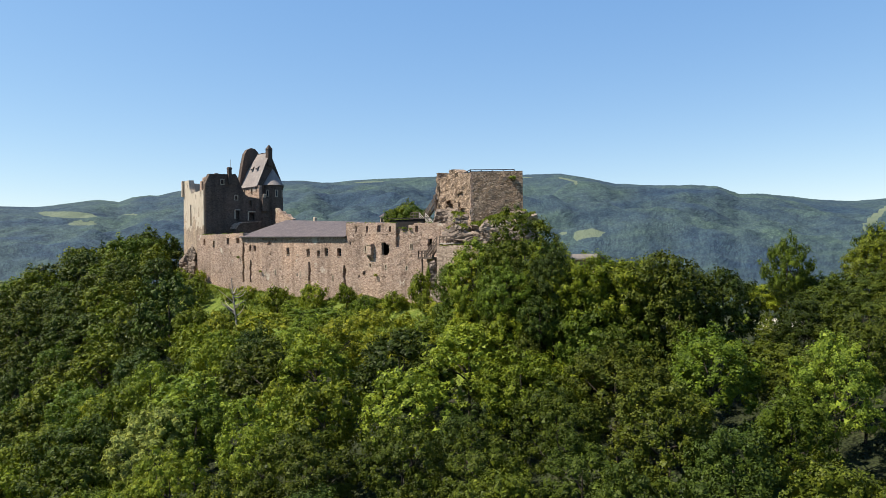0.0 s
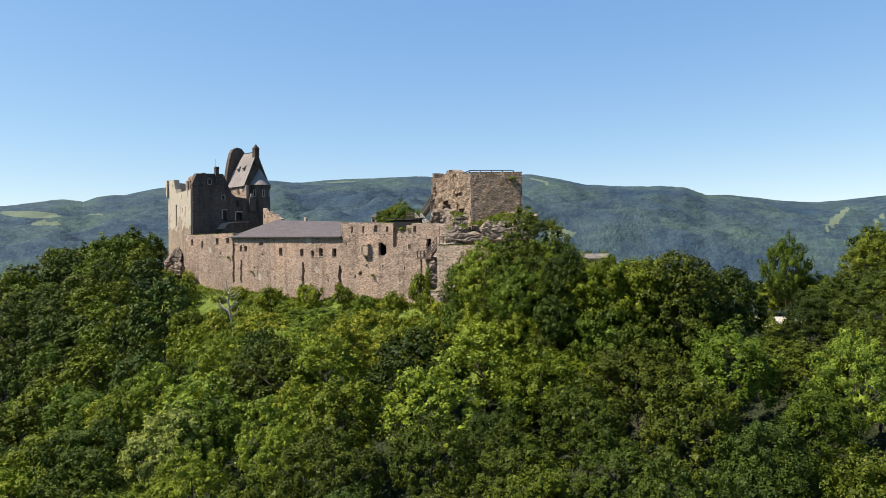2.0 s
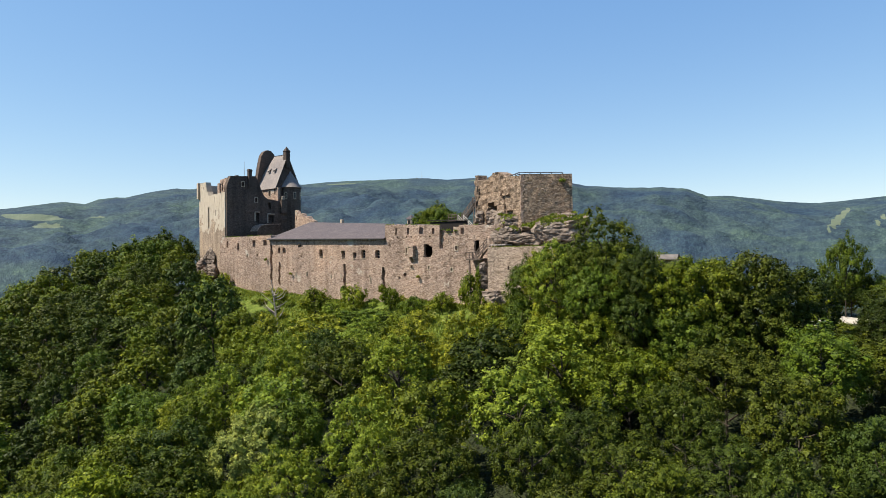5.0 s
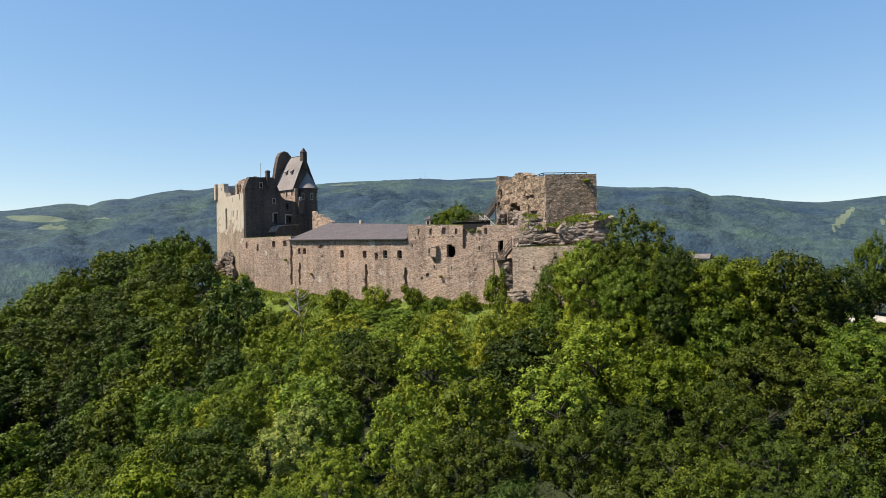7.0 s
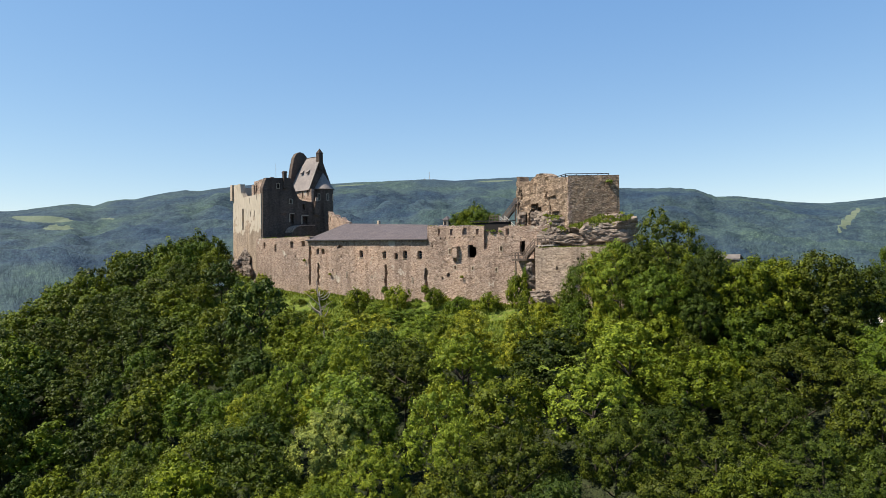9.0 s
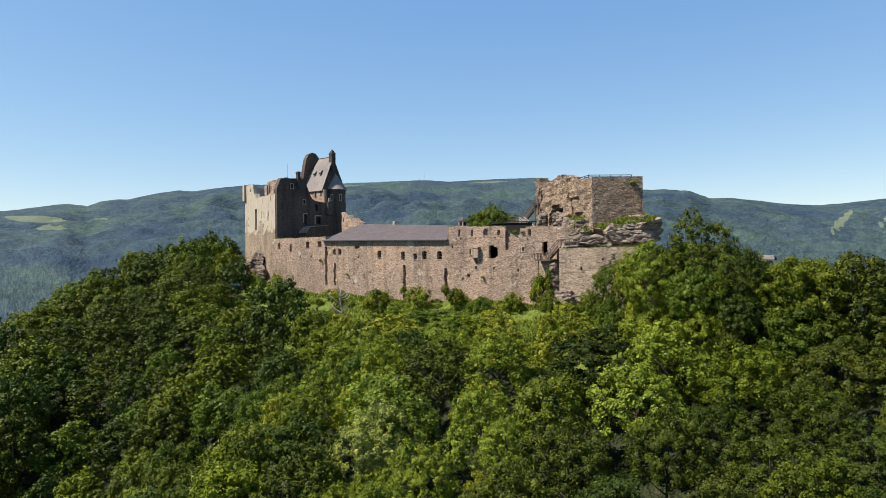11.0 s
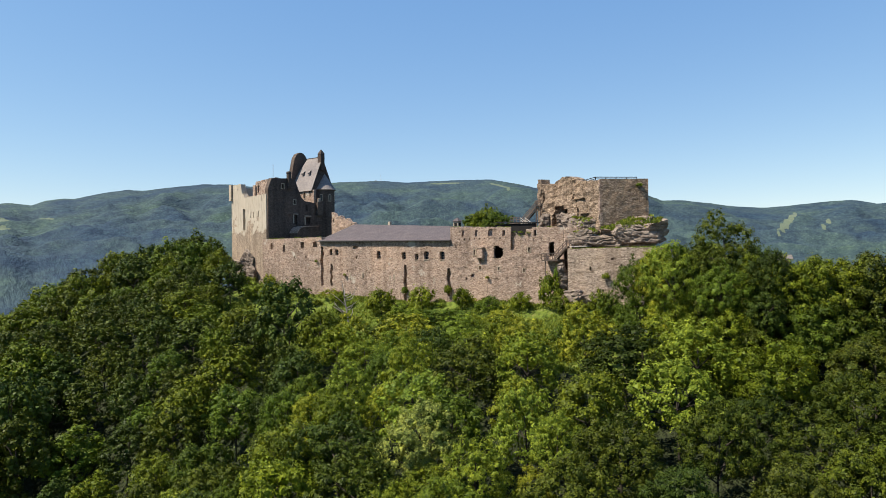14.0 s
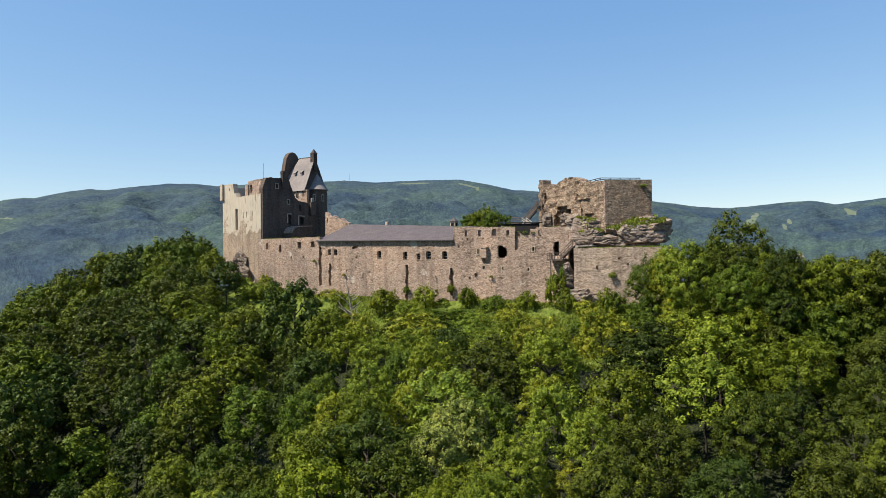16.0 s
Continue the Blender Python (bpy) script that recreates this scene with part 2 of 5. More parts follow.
def poly_slab(bm, pts, d):
    """A plate with the outline pts and the thickness vector d."""
    d = Vector(d)
    a = [bm.verts.new(p) for p in pts]
    b = [bm.verts.new(Vector(p) + d) for p in pts]
    k = len(pts)
    bm.faces.new(a)
    bm.faces.new(b[::-1])
    for i in range(k):
        bm.faces.new((a[i], b[i], b[(i + 1) % k], a[(i + 1) % k]))


def wall(bm, p0, p1, thick, bottom, top, openings=(), cell=0.7, rough=0.07, seed=0.0, jag=0.09):
    """A thick wall from p0 to p1, seen from its right-hand side, with an uneven face, a top of any outline and openings
    (along, height, width, tall, depth); depth 0 goes through."""
    p0, p1 = Vector((*p0, 0)), Vector((*p1, 0))
    length = (p1 - p0).length
    way = (p1 - p0) / length
    out = Vector((way.y, -way.x, 0))
    topf = top if callable(top) else (lambda u: top)
    botf = bottom if callable(bottom) else (lambda u: bottom)
    us = set(np.linspace(0, length, max(2, int(length / cell) + 1)).round(3))
    for o in openings:
        for e in (o[0] - o[2] / 2, o[0] + o[2] / 2):
            us = {u for u in us if abs(u - e) > 0.16 or u in (0.0, round(length, 3))} | {round(e, 3)}
    us = sorted(us)
    zlo, zhi = min(botf(u) for u in us), max(topf(u) for u in us)
    zs = set(np.linspace(zlo, zhi, max(2, int((zhi - zlo) / cell) + 1)).round(3))
    for o in openings:
        for e in (o[1] - o[3] / 2, o[1] + o[3] / 2):
            zs = {z for z in zs if abs(z - e) > 0.16 or z in (round(zlo, 3), round(zhi, 3))} | {round(e, 3)}
    zs = sorted(zs)
    tops = [topf(u) for u in us]
    made = {}

    def vert(i, j, layer, depth=0.0):
        t = tops[i]
        while j > 0 and zs[j - 1] >= t:
            j -= 1
        key = (i, j, layer, depth)
        if key not in made:
            z = min(zs[j], t)
            p = p0 + way * us[i] + Vector((0, 0, z))
            if 0 < i < len(us) - 1 and 0 < j:
                q = Vector((us[i] * 2.3 + seed, zs[j] * 2.7, 3.0))
                p += way * jag * 2 * noise.noise(q) + Vector((0, 0, jag * 1.4 * noise.noise(q + Vector((31, 7, 5))))) * (z < t - 0.02)
            if layer == 0:
                p += out * rough * 2 * (noise.noise(Vector((us[i] * 0.9 + seed, z * 1.1, seed))) + 0.5 * noise.noise(Vector((us[i] * 0.2, z * 0.25, seed + 9))))
            else:
                p -= out * (depth or thick)
            made[key] = bm.verts.new(p)
        return made[key]

    def face(*vs):
        vs = [v for k, v in enumerate(vs) if v not in vs[:k]]
        if len(vs) > 2:
            try:
                bm.faces.new(vs)
            except ValueError:
                pass

    hole = {}
    for i in range(len(us) - 1):
        for j in range(len(zs) - 1):
            u, z = (us[i] + us[i + 1]) / 2, (zs[j] + zs[j + 1]) / 2
            for k, o in enumerate(openings):
                if abs(u - o[0]) < o[2] / 2 and abs(z - o[1]) < o[3] / 2:
                    hole[i, j] = k
    for i in range(len(us) - 1):
        for j in range(len(zs) - 1):
            if zs[j] >= max(tops[i], tops[i + 1]) - 1e-6:
                continue
            c = ((i, j), (i + 1, j), (i + 1, j + 1), (i, j + 1))
            k = hole.get((i, j))
            deep = openings[k][4] if k is not None else 0
            if k is None:
                face(*[vert(a, b, 0) for a, b in c])
            if k is None or deep:
                face(*[vert(a, b, 1) for a, b in c[::-1]])
            if k is not None:
                if deep:
                    face(*[vert(a, b, 2, deep) for a, b in c])
                for (di, dj), (e, f) in {(0, -1): (c[0], c[1]), (1, 0): (c[1], c[2]), (0, 1): (c[2], c[3]), (-1, 0): (c[3], c[0])}.items():
                    other = hole.get((i + di, j + dj))
                    if other is None or openings[other][4] != deep:
                        lay = (2, deep) if deep else (1, 0.0)
                        face(vert(*e, 0), vert(*f, 0), vert(*f, *lay), vert(*e, *lay))
    n_u, n_z = len(us) - 1, len(zs) - 1
    for i in range(n_u):
        face(vert(i, n_z, 0), vert(i + 1, n_z, 0), vert(i + 1, n_z, 1), vert(i, n_z, 1))
    for j in range(n_z):
        face(vert(0, j + 1, 0), vert(0, j + 1, 1), vert(0, j, 1), vert(0, j, 0))
        face(vert(n_u, j, 0), vert(n_u, j, 1), vert(n_u, j + 1, 1), vert(n_u, j + 1, 0))
    return bm


def ragged(base, amp, seed, freq=0.5):
    """A broken wall top."""
    return lambda u: base + amp * (noise.noise(Vector((u * freq, seed, 0.3))) + 0.6 * noise.noise(Vector((u * freq * 3.1, seed, 4.3))))


def cracked(q, seed, size):
    """Depth of the cracks between the blocks of broken rock."""
    d, _ = noise.voronoi(Vector((q.x / size + seed, q.y / size, q.z / size * 1.7)))
    return max(0.0, 1 - (d[1] - d[0]) / 0.16)


def boulder(bm, centre, size, seed, sub=5, turn=0.0, tilt=0.0):
    """A rock broken along its bedding and along cracks: a ball cut by planes, then weathered."""
    g = np.random.default_rng(int(seed * 10))
    cuts = []
    for k in range(13):
        d = g.normal(size=3) * np.array([1.0, 1.0, 0.55])
        if k < 3:
            d = np.array([g.normal() * 0.2, g.normal() * 0.2, 1.0 if k % 2 else -1.0])
        d /= np.linalg.norm(d)
        cuts.append((Vector(d), g.uniform(0.5, 0.8)))
    r = bmesh.ops.create_icosphere(bm, subdivisions=sub, radius=1.05)
    rot = Matrix.Rotation(turn, 3, "Z") @ Matrix.Rotation(tilt, 3, "X")
    s = Vector((seed, 0, seed * 0.7))
    for v in r["verts"]:
        p = v.co.copy()
        for d, o in cuts:
            over = p.dot(d) - o
            if over > 0:
                p -= d * over
        q = Vector((p.x * size[0], p.y * size[1], p.z * size[2])) * 1.3
        q += q.normalized() * (0.16 * noise.noise(q * 0.7 + s) + 0.13 * noise.noise(q * 2.6 + s) - 0.3 * cracked(q, seed, 1.3))
        bed = q.z * 0.85 + 0.9 * noise.noise(q * 0.3 + s)
        q -= Vector((q.x, q.y, 0)).normalized() * 0.24 * max(0, 1 - abs((bed % 1) - 0.5) * 8)
        v.co = rot @ q + Vector(centre)


def bed(bm, centre, rx, ry, z0, z1, seed, tilt=(0.0, 0.0), k=72):
    """One bed of layered rock: a plate with a broken, jointed edge."""
    rings = []
    s = Vector((seed * 3.1, seed * 1.7, 0))
    for f, inset in ((0.0, 0.45), (0.12, 0.12), (0.5, 0.0), (0.85, 0.06), (1.0, 0.3)):
        ring = []
        for i in range(k):
            a = 2 * math.pi * i / k
            d = Vector((math.cos(a), math.sin(a), 0))
            q = Vector((d.x * rx, d.y * ry, 0))
            w = 0.8 * noise.noise(q * 0.35 + s) + 0.4 * round(2.2 * noise.noise(q * 0.9 + s)) / 2 - 0.35 * cracked(q + Vector((0, 0, z0)), seed, 1.7) + 0.12 * noise.noise(q * 3 + Vector((0, 0, f * 4)))
            q += d * (w - inset)
            z = z0 + (z1 - z0) * f + tilt[0] * q.x + tilt[1] * q.y + 0.12 * noise.noise(q * 0.8 + s)
            ring.append(bm.verts.new((centre[0] + q.x, centre[1] + q.y, z)))
        rings.append(ring)
    for lo, hi in zip(rings, rings[1:]):
        for i in range(k):
            bm.faces.new((lo[i], lo[(i + 1) % k], hi[(i + 1) % k], hi[i]))
    # the worn upper face
    last = rings[-1]
    for shrink in (0.72, 0.4):
        ring = []
        for v in last:
            x, y = centre[0] + (v.co.x - centre[0]) * shrink, centre[1] + (v.co.y - centre[1]) * shrink
            ring.append(bm.verts.new((x, y, z1 + tilt[0] * (x - centre[0]) + tilt[1] * (y - centre[1]) + 0.14 + 0.2 * noise.noise(Vector((x, y, seed))))))
        for i in range(k):
            bm.faces.new((last[i], last[(i + 1) % k], ring[(i + 1) % k], ring[i]))
        last = ring
    bm.faces.new(last)
    bm.faces.new(rings[0][::-1])


# ---------------------------------------------------------------- the ground, one sheet to the far hills
def smooth(t):
    t = max(0.0, min(1.0, t))
    return t * t * (3 - 2 * t)


# the far crest: pairs of bearing, from +y to the left, and height over the eye, in degrees
CREST = [(2.4, 3.79), (3.7, 3.66), (5.4, 3.47), (6.8, 3.82), (8.5, 3.79), (9.6, 3.71), (11.1, 3.58), (12.7, 3.52), (14.2, 3.66), (15.3, 3.8), (16.4, 4.02), (17.6, 4.18), (18.3, 4.32), (19.9, 4.35), (21.3, 4.97), (23.2, 5.18), (24.2, 5.17), (26.6, 5.28), (27.9, 5.41), (28.9, 5.47), (31.0, 5.98), (33.2, 6.4), (36.0, 6.38), (37.7, 6.32), (40.0, 6.23), (41.8, 6.34), (42.7, 6.35), (43.7, 6.31), (45.0, 6.28), (46.4, 6.2), (48.2, 6.15), (49.5, 6.06), (51.0, 5.91), (52.2, 5.82), (53.6, 5.98), (55.7, 5.96), (58.4, 5.63), (60.0, 5.36), (61.1, 5.4), (62.2, 5.23), (63.9, 4.84), (64.6, 4.64), (65.2, 4.65), (66.4, 4.46), (67.3, 4.11), (68.7, 4.24), (70.3, 3.97), (72.2, 3.65), (72.8, 3.6)]
EYE0 = (-14.0, -15.0)


def crest(az):
    e = np.interp(az, [p[0] for p in CREST], [p[1] for p in CREST])
    return float(e) + 0.03 * noise.noise(Vector((az * 2.3, 0, 7)))


def castle_hill(x, y):
    s = 0.37 + 0.11 * smooth((-80 - x) / 40)
    top = 41.7 + 3.2 * math.exp(-((x + 168) / 16) ** 2) + 0.10 * max(0, min(80, x + 25))
    z = top
    if y < 84:
        z -= s * (84 - y) - 0.8 * s * (1 - math.exp(-(84 - y) / 4))
    if y > 114:
        z -= 0.62 * (y - 114)
    z -= 0.22 * max(0.0, 48 - y) * smooth((-85 - x) / 30)
    if x < -213:
        z -= 0.5 * (-213 - x)
    if x > 90:
        z -= 0.3 * (x - 90)
    z += 0.9 * noise.noise(Vector((x * 0.05, y * 0.05, 1.0))) + 0.25 * noise.noise(Vector((x * 0.3, y * 0.3, 2.0)))
    return z


def ground(x, y):
    near = castle_hill(x, y)
    dx, dy = x - EYE0[0], y - EYE0[1]
    r = math.hypot(dx, dy)
    far = -140.0
    if r > 500:
        az = math.degrees(math.atan2(-dx, dy))
        rc = 3500 - 700 * math.exp(-((az - 24) / 9) ** 2) + 150 * math.sin(az * 0.11)
        peak = 190 + rc * math.tan(radians(crest(az)))
        k = max(0.0, (r - 600) / (rc - 600))
        p = Vector((x * 0.0013, y * 0.0013, 0.0))
        wild = noise.fractal(p, 0.9, 2.1, 4) + 0.35 * noise.fractal(p * 5, 0.9, 2.1, 3)
        # spurs and gullies run down from the crest
        spur = noise.noise(Vector((az * 0.16 + 0.0016 * r, r * 0.0007, 11.0))) + 0.5 * noise.noise(Vector((az * 0.5 - 0.003 * r, r * 0.0016, 17.0)))
        wild += 0.32 * spur
        h = peak * (k ** 0.95 if k < 1 else max(0.0, 1 - 0.25 * (k - 1) ** 2))
        h *= 1 + 0.26 * wild * smooth((0.97 - k) * 3)
        far = -140 + h
    return max(near, far, -140.0)


bear = sorted({round(float(a), 2) for a in (*np.arange(-180, -30, 2.5), *np.arange(-30, -8, 2.0), *np.arange(-8, 80, 0.3), *np.arange(80, 95, 2.0), *np.arange(95, 180, 2.5))})
radii = [0.0]
step = 2.4
while radii[-1] < 4850:
    radii.append(radii[-1] + step)
    step = min(step * 1.03, 45 if radii[-1] < 1700 else 28) if radii[-1] > 60 else step
gv = [(EYE0[0], EYE0[1], ground(*EYE0))]
for r in radii[1:]:
    for a in bear:
        x, y = EYE0[0] - r * math.sin(radians(a)), EYE0[1] + r * math.cos(radians(a))
        gv.append((x, y, ground(x, y)))
nb = len(bear)
# meadows on the hills: bearing, rise in degrees, half width in degrees, half height in degrees, slant
MEADOWS = [(70.5, 3.1, 2.0, 0.23, 0.02), (69.4, 2.5, 1.1, 0.14, -0.06), (66.6, 3.2, 0.7, 0.05, 0), (11.2, 2.35, 0.72, 0.3, -0.97), (8.7, 2.1, 0.36, 0.2, -1.5), (4.6, 2.9, 0.45, 0.22, 0.4), (31.4, 1.55, 2.1, 0.26, -0.05), (48.6, 5.9, 1.3, 0.05, -0.05), (36.8, 6.12, 1.5, 0.055, -0.02), (32.4, 5.85, 1.0, 0.07, 0.25)]


def meadow(x, y, z):
    dx, dy = x - EYE0[0], y - EYE0[1]
    r = math.hypot(dx, dy)
    if r < 900:
        return 0
    az, el = math.degrees(math.atan2(-dx, dy)), math.degrees(math.atan2(z - 50, r))
    best = 0.0
    for a, e, w, h, sl in MEADOWS:
        u, v = (az - a) / w, (el - e - sl * (az - a)) / h
        best = max(best, 1.5 - u * u - v * v)
    return best


gf = [(0, 1 + (k + 1) % nb, 1 + k) for k in range(nb)]
for i in range(len(radii) - 2):
    o = 1 + i * nb
    for k in range(nb):
        k2 = (k + 1) % nb
        gf.append((o + k, o + k2, o + nb + k2, o + nb + k))


def ground_material():
    """Woodland floor and the open grass bank on the castle hill; mixed woods, coloured with distance haze, on the hills
    beyond.
    """
    m, n, l, b = material("woodland_ground", 0.95)
    # crowns of the far woods, as they stand one over the other up the hillsides
    stand = n.new("ShaderNodeAttribute")
    stand.attribute_name = "hillside"
    crowns = []
    for scale in (0.13, 0.27):
        v = n.new("ShaderNodeTexVoronoi")
        v.inputs["Scale"].default_value = scale
        l.new(stand.outputs["Vector"], v.inputs["Vector"])
        crowns.append(v)
    pick = n.new("ShaderNodeSeparateColor")
    l.new(crowns[0].outputs["Color"], pick.inputs[0])
    # distance haze is painted in: leaf green shifted to blue
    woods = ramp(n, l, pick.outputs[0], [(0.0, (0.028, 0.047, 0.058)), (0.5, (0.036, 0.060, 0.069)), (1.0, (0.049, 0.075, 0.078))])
    # shade between the far crowns, painted as darker, bluer gaps
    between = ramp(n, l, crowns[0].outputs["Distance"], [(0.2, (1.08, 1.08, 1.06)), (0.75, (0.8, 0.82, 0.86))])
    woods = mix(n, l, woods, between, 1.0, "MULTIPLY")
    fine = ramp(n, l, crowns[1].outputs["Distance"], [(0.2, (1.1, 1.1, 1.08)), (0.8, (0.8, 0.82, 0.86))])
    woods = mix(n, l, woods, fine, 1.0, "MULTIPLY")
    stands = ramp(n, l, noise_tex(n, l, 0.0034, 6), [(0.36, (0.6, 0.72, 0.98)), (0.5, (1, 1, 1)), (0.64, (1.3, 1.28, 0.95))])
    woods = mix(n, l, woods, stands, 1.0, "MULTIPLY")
    def along(scale, detail):
        t = n.new("ShaderNodeTexNoise")
        t.inputs["Scale"].default_value, t.inputs["Detail"].default_value, t.inputs["Roughness"].default_value = scale, detail, 0.62
        l.new(stand.outputs["Vector"], t.inputs["Vector"])
        return t.outputs["Fac"]

    clumps = ramp(n, l, along(0.022, 5), [(0.36, (0.62, 0.68, 0.8)), (0.5, (1, 1, 1)), (0.64, (1.3, 1.27, 1.12))])
    woods = mix(n, l, woods, clumps, 0.8, "MULTIPLY")
    grass = ramp(n, l, noise_tex(n, l, 0.7, 7), [(0.3, (0.09, 0.13, 0.014)), (0.55, (0.15, 0.195, 0.025)), (0.75, (0.21, 0.205, 0.06))])
    litter = ramp(n, l, noise_tex(n, l, 0.9, 7), [(0.3, (0.016, 0.022, 0.008)), (0.6, (0.032, 0.040, 0.013)), (0.8, (0.06, 0.048, 0.03))])
    c = n.new("ShaderNodeTexCoord")
    xyz = n.new("ShaderNodeSeparateXYZ")
    l.new(c.outputs["Object"], xyz.inputs[0])
    ln = n.new("ShaderNodeVectorMath")
    ln.operation = "LENGTH"
    l.new(c.outputs["Object"], ln.inputs[0])
    # the open bank lies under the long wall
    wob = mathn(n, l, "MULTIPLY", noise_tex(n, l, 0.12, 4), 14.0)
    yy = mathn(n, l, "ADD", xyz.outputs["Y"], wob)
    bank = mathn(n, l, "MULTIPLY", mathn(n, l, "GREATER_THAN", yy, 70.0), mathn(n, l, "LESS_THAN", mathn(n, l, "ABSOLUTE", mathn(n, l, "ADD", xyz.outputs["X"], 104.0), 0.0), 62.0))
    floor_col = mix(n, l, litter, grass, bank)
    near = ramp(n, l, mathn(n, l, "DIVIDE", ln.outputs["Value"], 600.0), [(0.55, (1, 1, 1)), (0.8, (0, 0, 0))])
    open_land = n.new("ShaderNodeAttribute")
    open_land.attribute_name = "open_land"
    # pasture paled and blued for the same painted haze
    pasture = ramp(n, l, noise_tex(n, l, 0.012, 5), [(0.3, (0.086, 0.110, 0.074)), (0.7, (0.125, 0.145, 0.095))])
    edge = mathn(n, l, "ADD", open_land.outputs["Fac"], mathn(n, l, "MULTIPLY", along(0.014, 5), 1.4))
    woods = mix(n, l, woods, pasture, ramp(n, l, mathn(n, l, "DIVIDE", edge, 4.0), [(0.30, (0, 0, 0)), (0.315, (1, 1, 1))]))
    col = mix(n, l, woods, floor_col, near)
    l.new(col, b.inputs["Base Color"])
    bp = n.new("ShaderNodeBump")
    bp.inputs["Strength"].default_value, bp.inputs["Distance"].default_value = 0.8, 14.0
    near_far = mix(n, l, along(0.03, 6), noise_tex(n, l, 0.07, 6, None, 0.75), near)
    l.new(near_far, bp.inputs["Height"])
    l.new(bp.outputs[0], b.inputs["Normal"])
    return m


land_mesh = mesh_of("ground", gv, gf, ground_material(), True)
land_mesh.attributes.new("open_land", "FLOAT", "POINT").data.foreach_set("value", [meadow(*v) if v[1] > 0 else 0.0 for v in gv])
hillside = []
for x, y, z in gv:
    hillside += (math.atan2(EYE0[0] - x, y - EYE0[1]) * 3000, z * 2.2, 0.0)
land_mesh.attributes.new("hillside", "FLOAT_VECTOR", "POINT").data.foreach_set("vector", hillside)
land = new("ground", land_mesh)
tagged(land, "grassy castle hill falling to a valley with wooded hills", "ground", kind="structure")


# masts and huts on the far crest
MAST = (42.07, 3420.0)
mx, my = EYE0[0] - MAST[1] * math.sin(radians(MAST[0])), EYE0[1] + MAST[1] * math.cos(radians(MAST[0]))
mz = ground(mx, my)
mast = thing("radio_mast", (mx, my, mz), "slender pale radio mast on the far crest", "mast")
bm = bmesh.new()
r = bmesh.ops.create_cone(bm, segments=8, radius1=0.9, radius2=0.4, depth=46.0, cap_ends=True)
bmesh.ops.transform(bm, matrix=pose(mx, my, mz + 20), verts=r["verts"])
part("shaft", bm, PALE_STONE, mast)
for dx, w, h in ((-24.0, 9.0, 9.0), (17.0, 12.0, 7.0)):
    hx, hy = mx + dx * math.cos(radians(MAST[0])), my + dx * math.sin(radians(MAST[0]))
    hut = thing("summit_building", (hx, hy, ground(hx, hy)), "small pale building on the far wooded crest", "building")
    bm = bmesh.new()
    box(bm, (hx - w / 2, hy - w / 2, ground(hx, hy) - 3), (hx + w / 2, hy + w / 2, ground(hx, hy) + h), 0.3)
    part("wall", bm, PALE_STONE, hut)
    bm = bmesh.new()
    r = bmesh.ops.create_cone(bm, segments=4, radius1=w * 0.78, radius2=0.4, depth=4.0, cap_ends=True)
    bmesh.ops.transform(bm, matrix=pose(hx, hy, ground(hx, hy) + h + 2, 0, 0, 45), verts=r["verts"])
    part("roof", bm, ROOF, hut)

# ---------------------------------------------------------------- great hall with the long curtain wall
WY = 85.8


def window_bars(parent, x, z, w, h, y, bars=2):
    """A small window with a dark pane and a grille, set in the depth of a wall that faces -y."""
    win = part("window", frame_bm((x, y, z), w, h, 0.09, 0.12), TIMBER, parent)
    bm = bmesh.new()
    box(bm, (x - w / 2, y + 0.05, z - h / 2), (x + w / 2, y + 0.09, z + h / 2))
    part("pane", bm, GLASS, win)
    for k in range(bars):
        bm = bmesh.new()
        zz = z - h / 2 + h * (k + 1) / (bars + 1)
        box(bm, (x - w / 2, y - 0.02, zz - 0.03), (x + w / 2, y + 0.03, zz + 0.03))
        part("glazing_bar", bm, PALE_TIMBER, win)
    return win


def frame_bm(c, w, h, t, d):
    bm = bmesh.new()
    x, y, z = c
    for lo, hi in (((x - w / 2, y, z - h / 2), (x - w / 2 + t, y + d, z + h / 2)), ((x + w / 2 - t, y, z - h / 2), (x + w / 2, y + d, z + h / 2)),
                   ((x - w / 2 + t, y, z + h / 2 - t), (x + w / 2 - t, y + d, z + h / 2)), ((x - w / 2 + t, y, z - h / 2), (x + w / 2 - t, y + d, z - h / 2 + t))):
        box(bm, lo, hi)
    return bm


def surround(parent, x, z, w, h, t=0.16, y=WY, name="window_surround"):
    """Dressed stones round an opening, a little proud of the wall."""
    s = part(name, frame_bm((x, y - 0.08, z), w + 2 * t, h + 2 * t, t, 0.3), PALE_STONE, parent, "pale dressed stone surround")
    return s


def arch_head(bm, x, z_top, w, rise, y, d):
    """Two corner stones that round the head of an opening."""
    k = 5
    for sgn in (-1, 1):
        pts = [(x + sgn * w / 2, y, z_top - rise), (x + sgn * w / 2, y, z_top + 0.02), (x, y, z_top + 0.02)]
        arc = [(x + sgn * w / 2 * math.sin(a), y, z_top - rise + rise * math.cos(a)) for a in np.linspace(0, math.pi / 2, k)[:-1]]
        poly_slab(bm, pts + arc, (0, d, 0))


hall = thing("great_hall", (-123, 92, 42), "long rubble stone hall under a low shingled roof", "castle building")
L0 = -162.3


def hall_top(u):
    x = L0 + u
    if x < -141.5:
        return 55.3 + 0.12 * noise.noise(Vector((u * 1.7, 3, 0)))
    return 54.25 - 0.022 * (x + 141.5)


def hall_foot(u):
    return 39.0


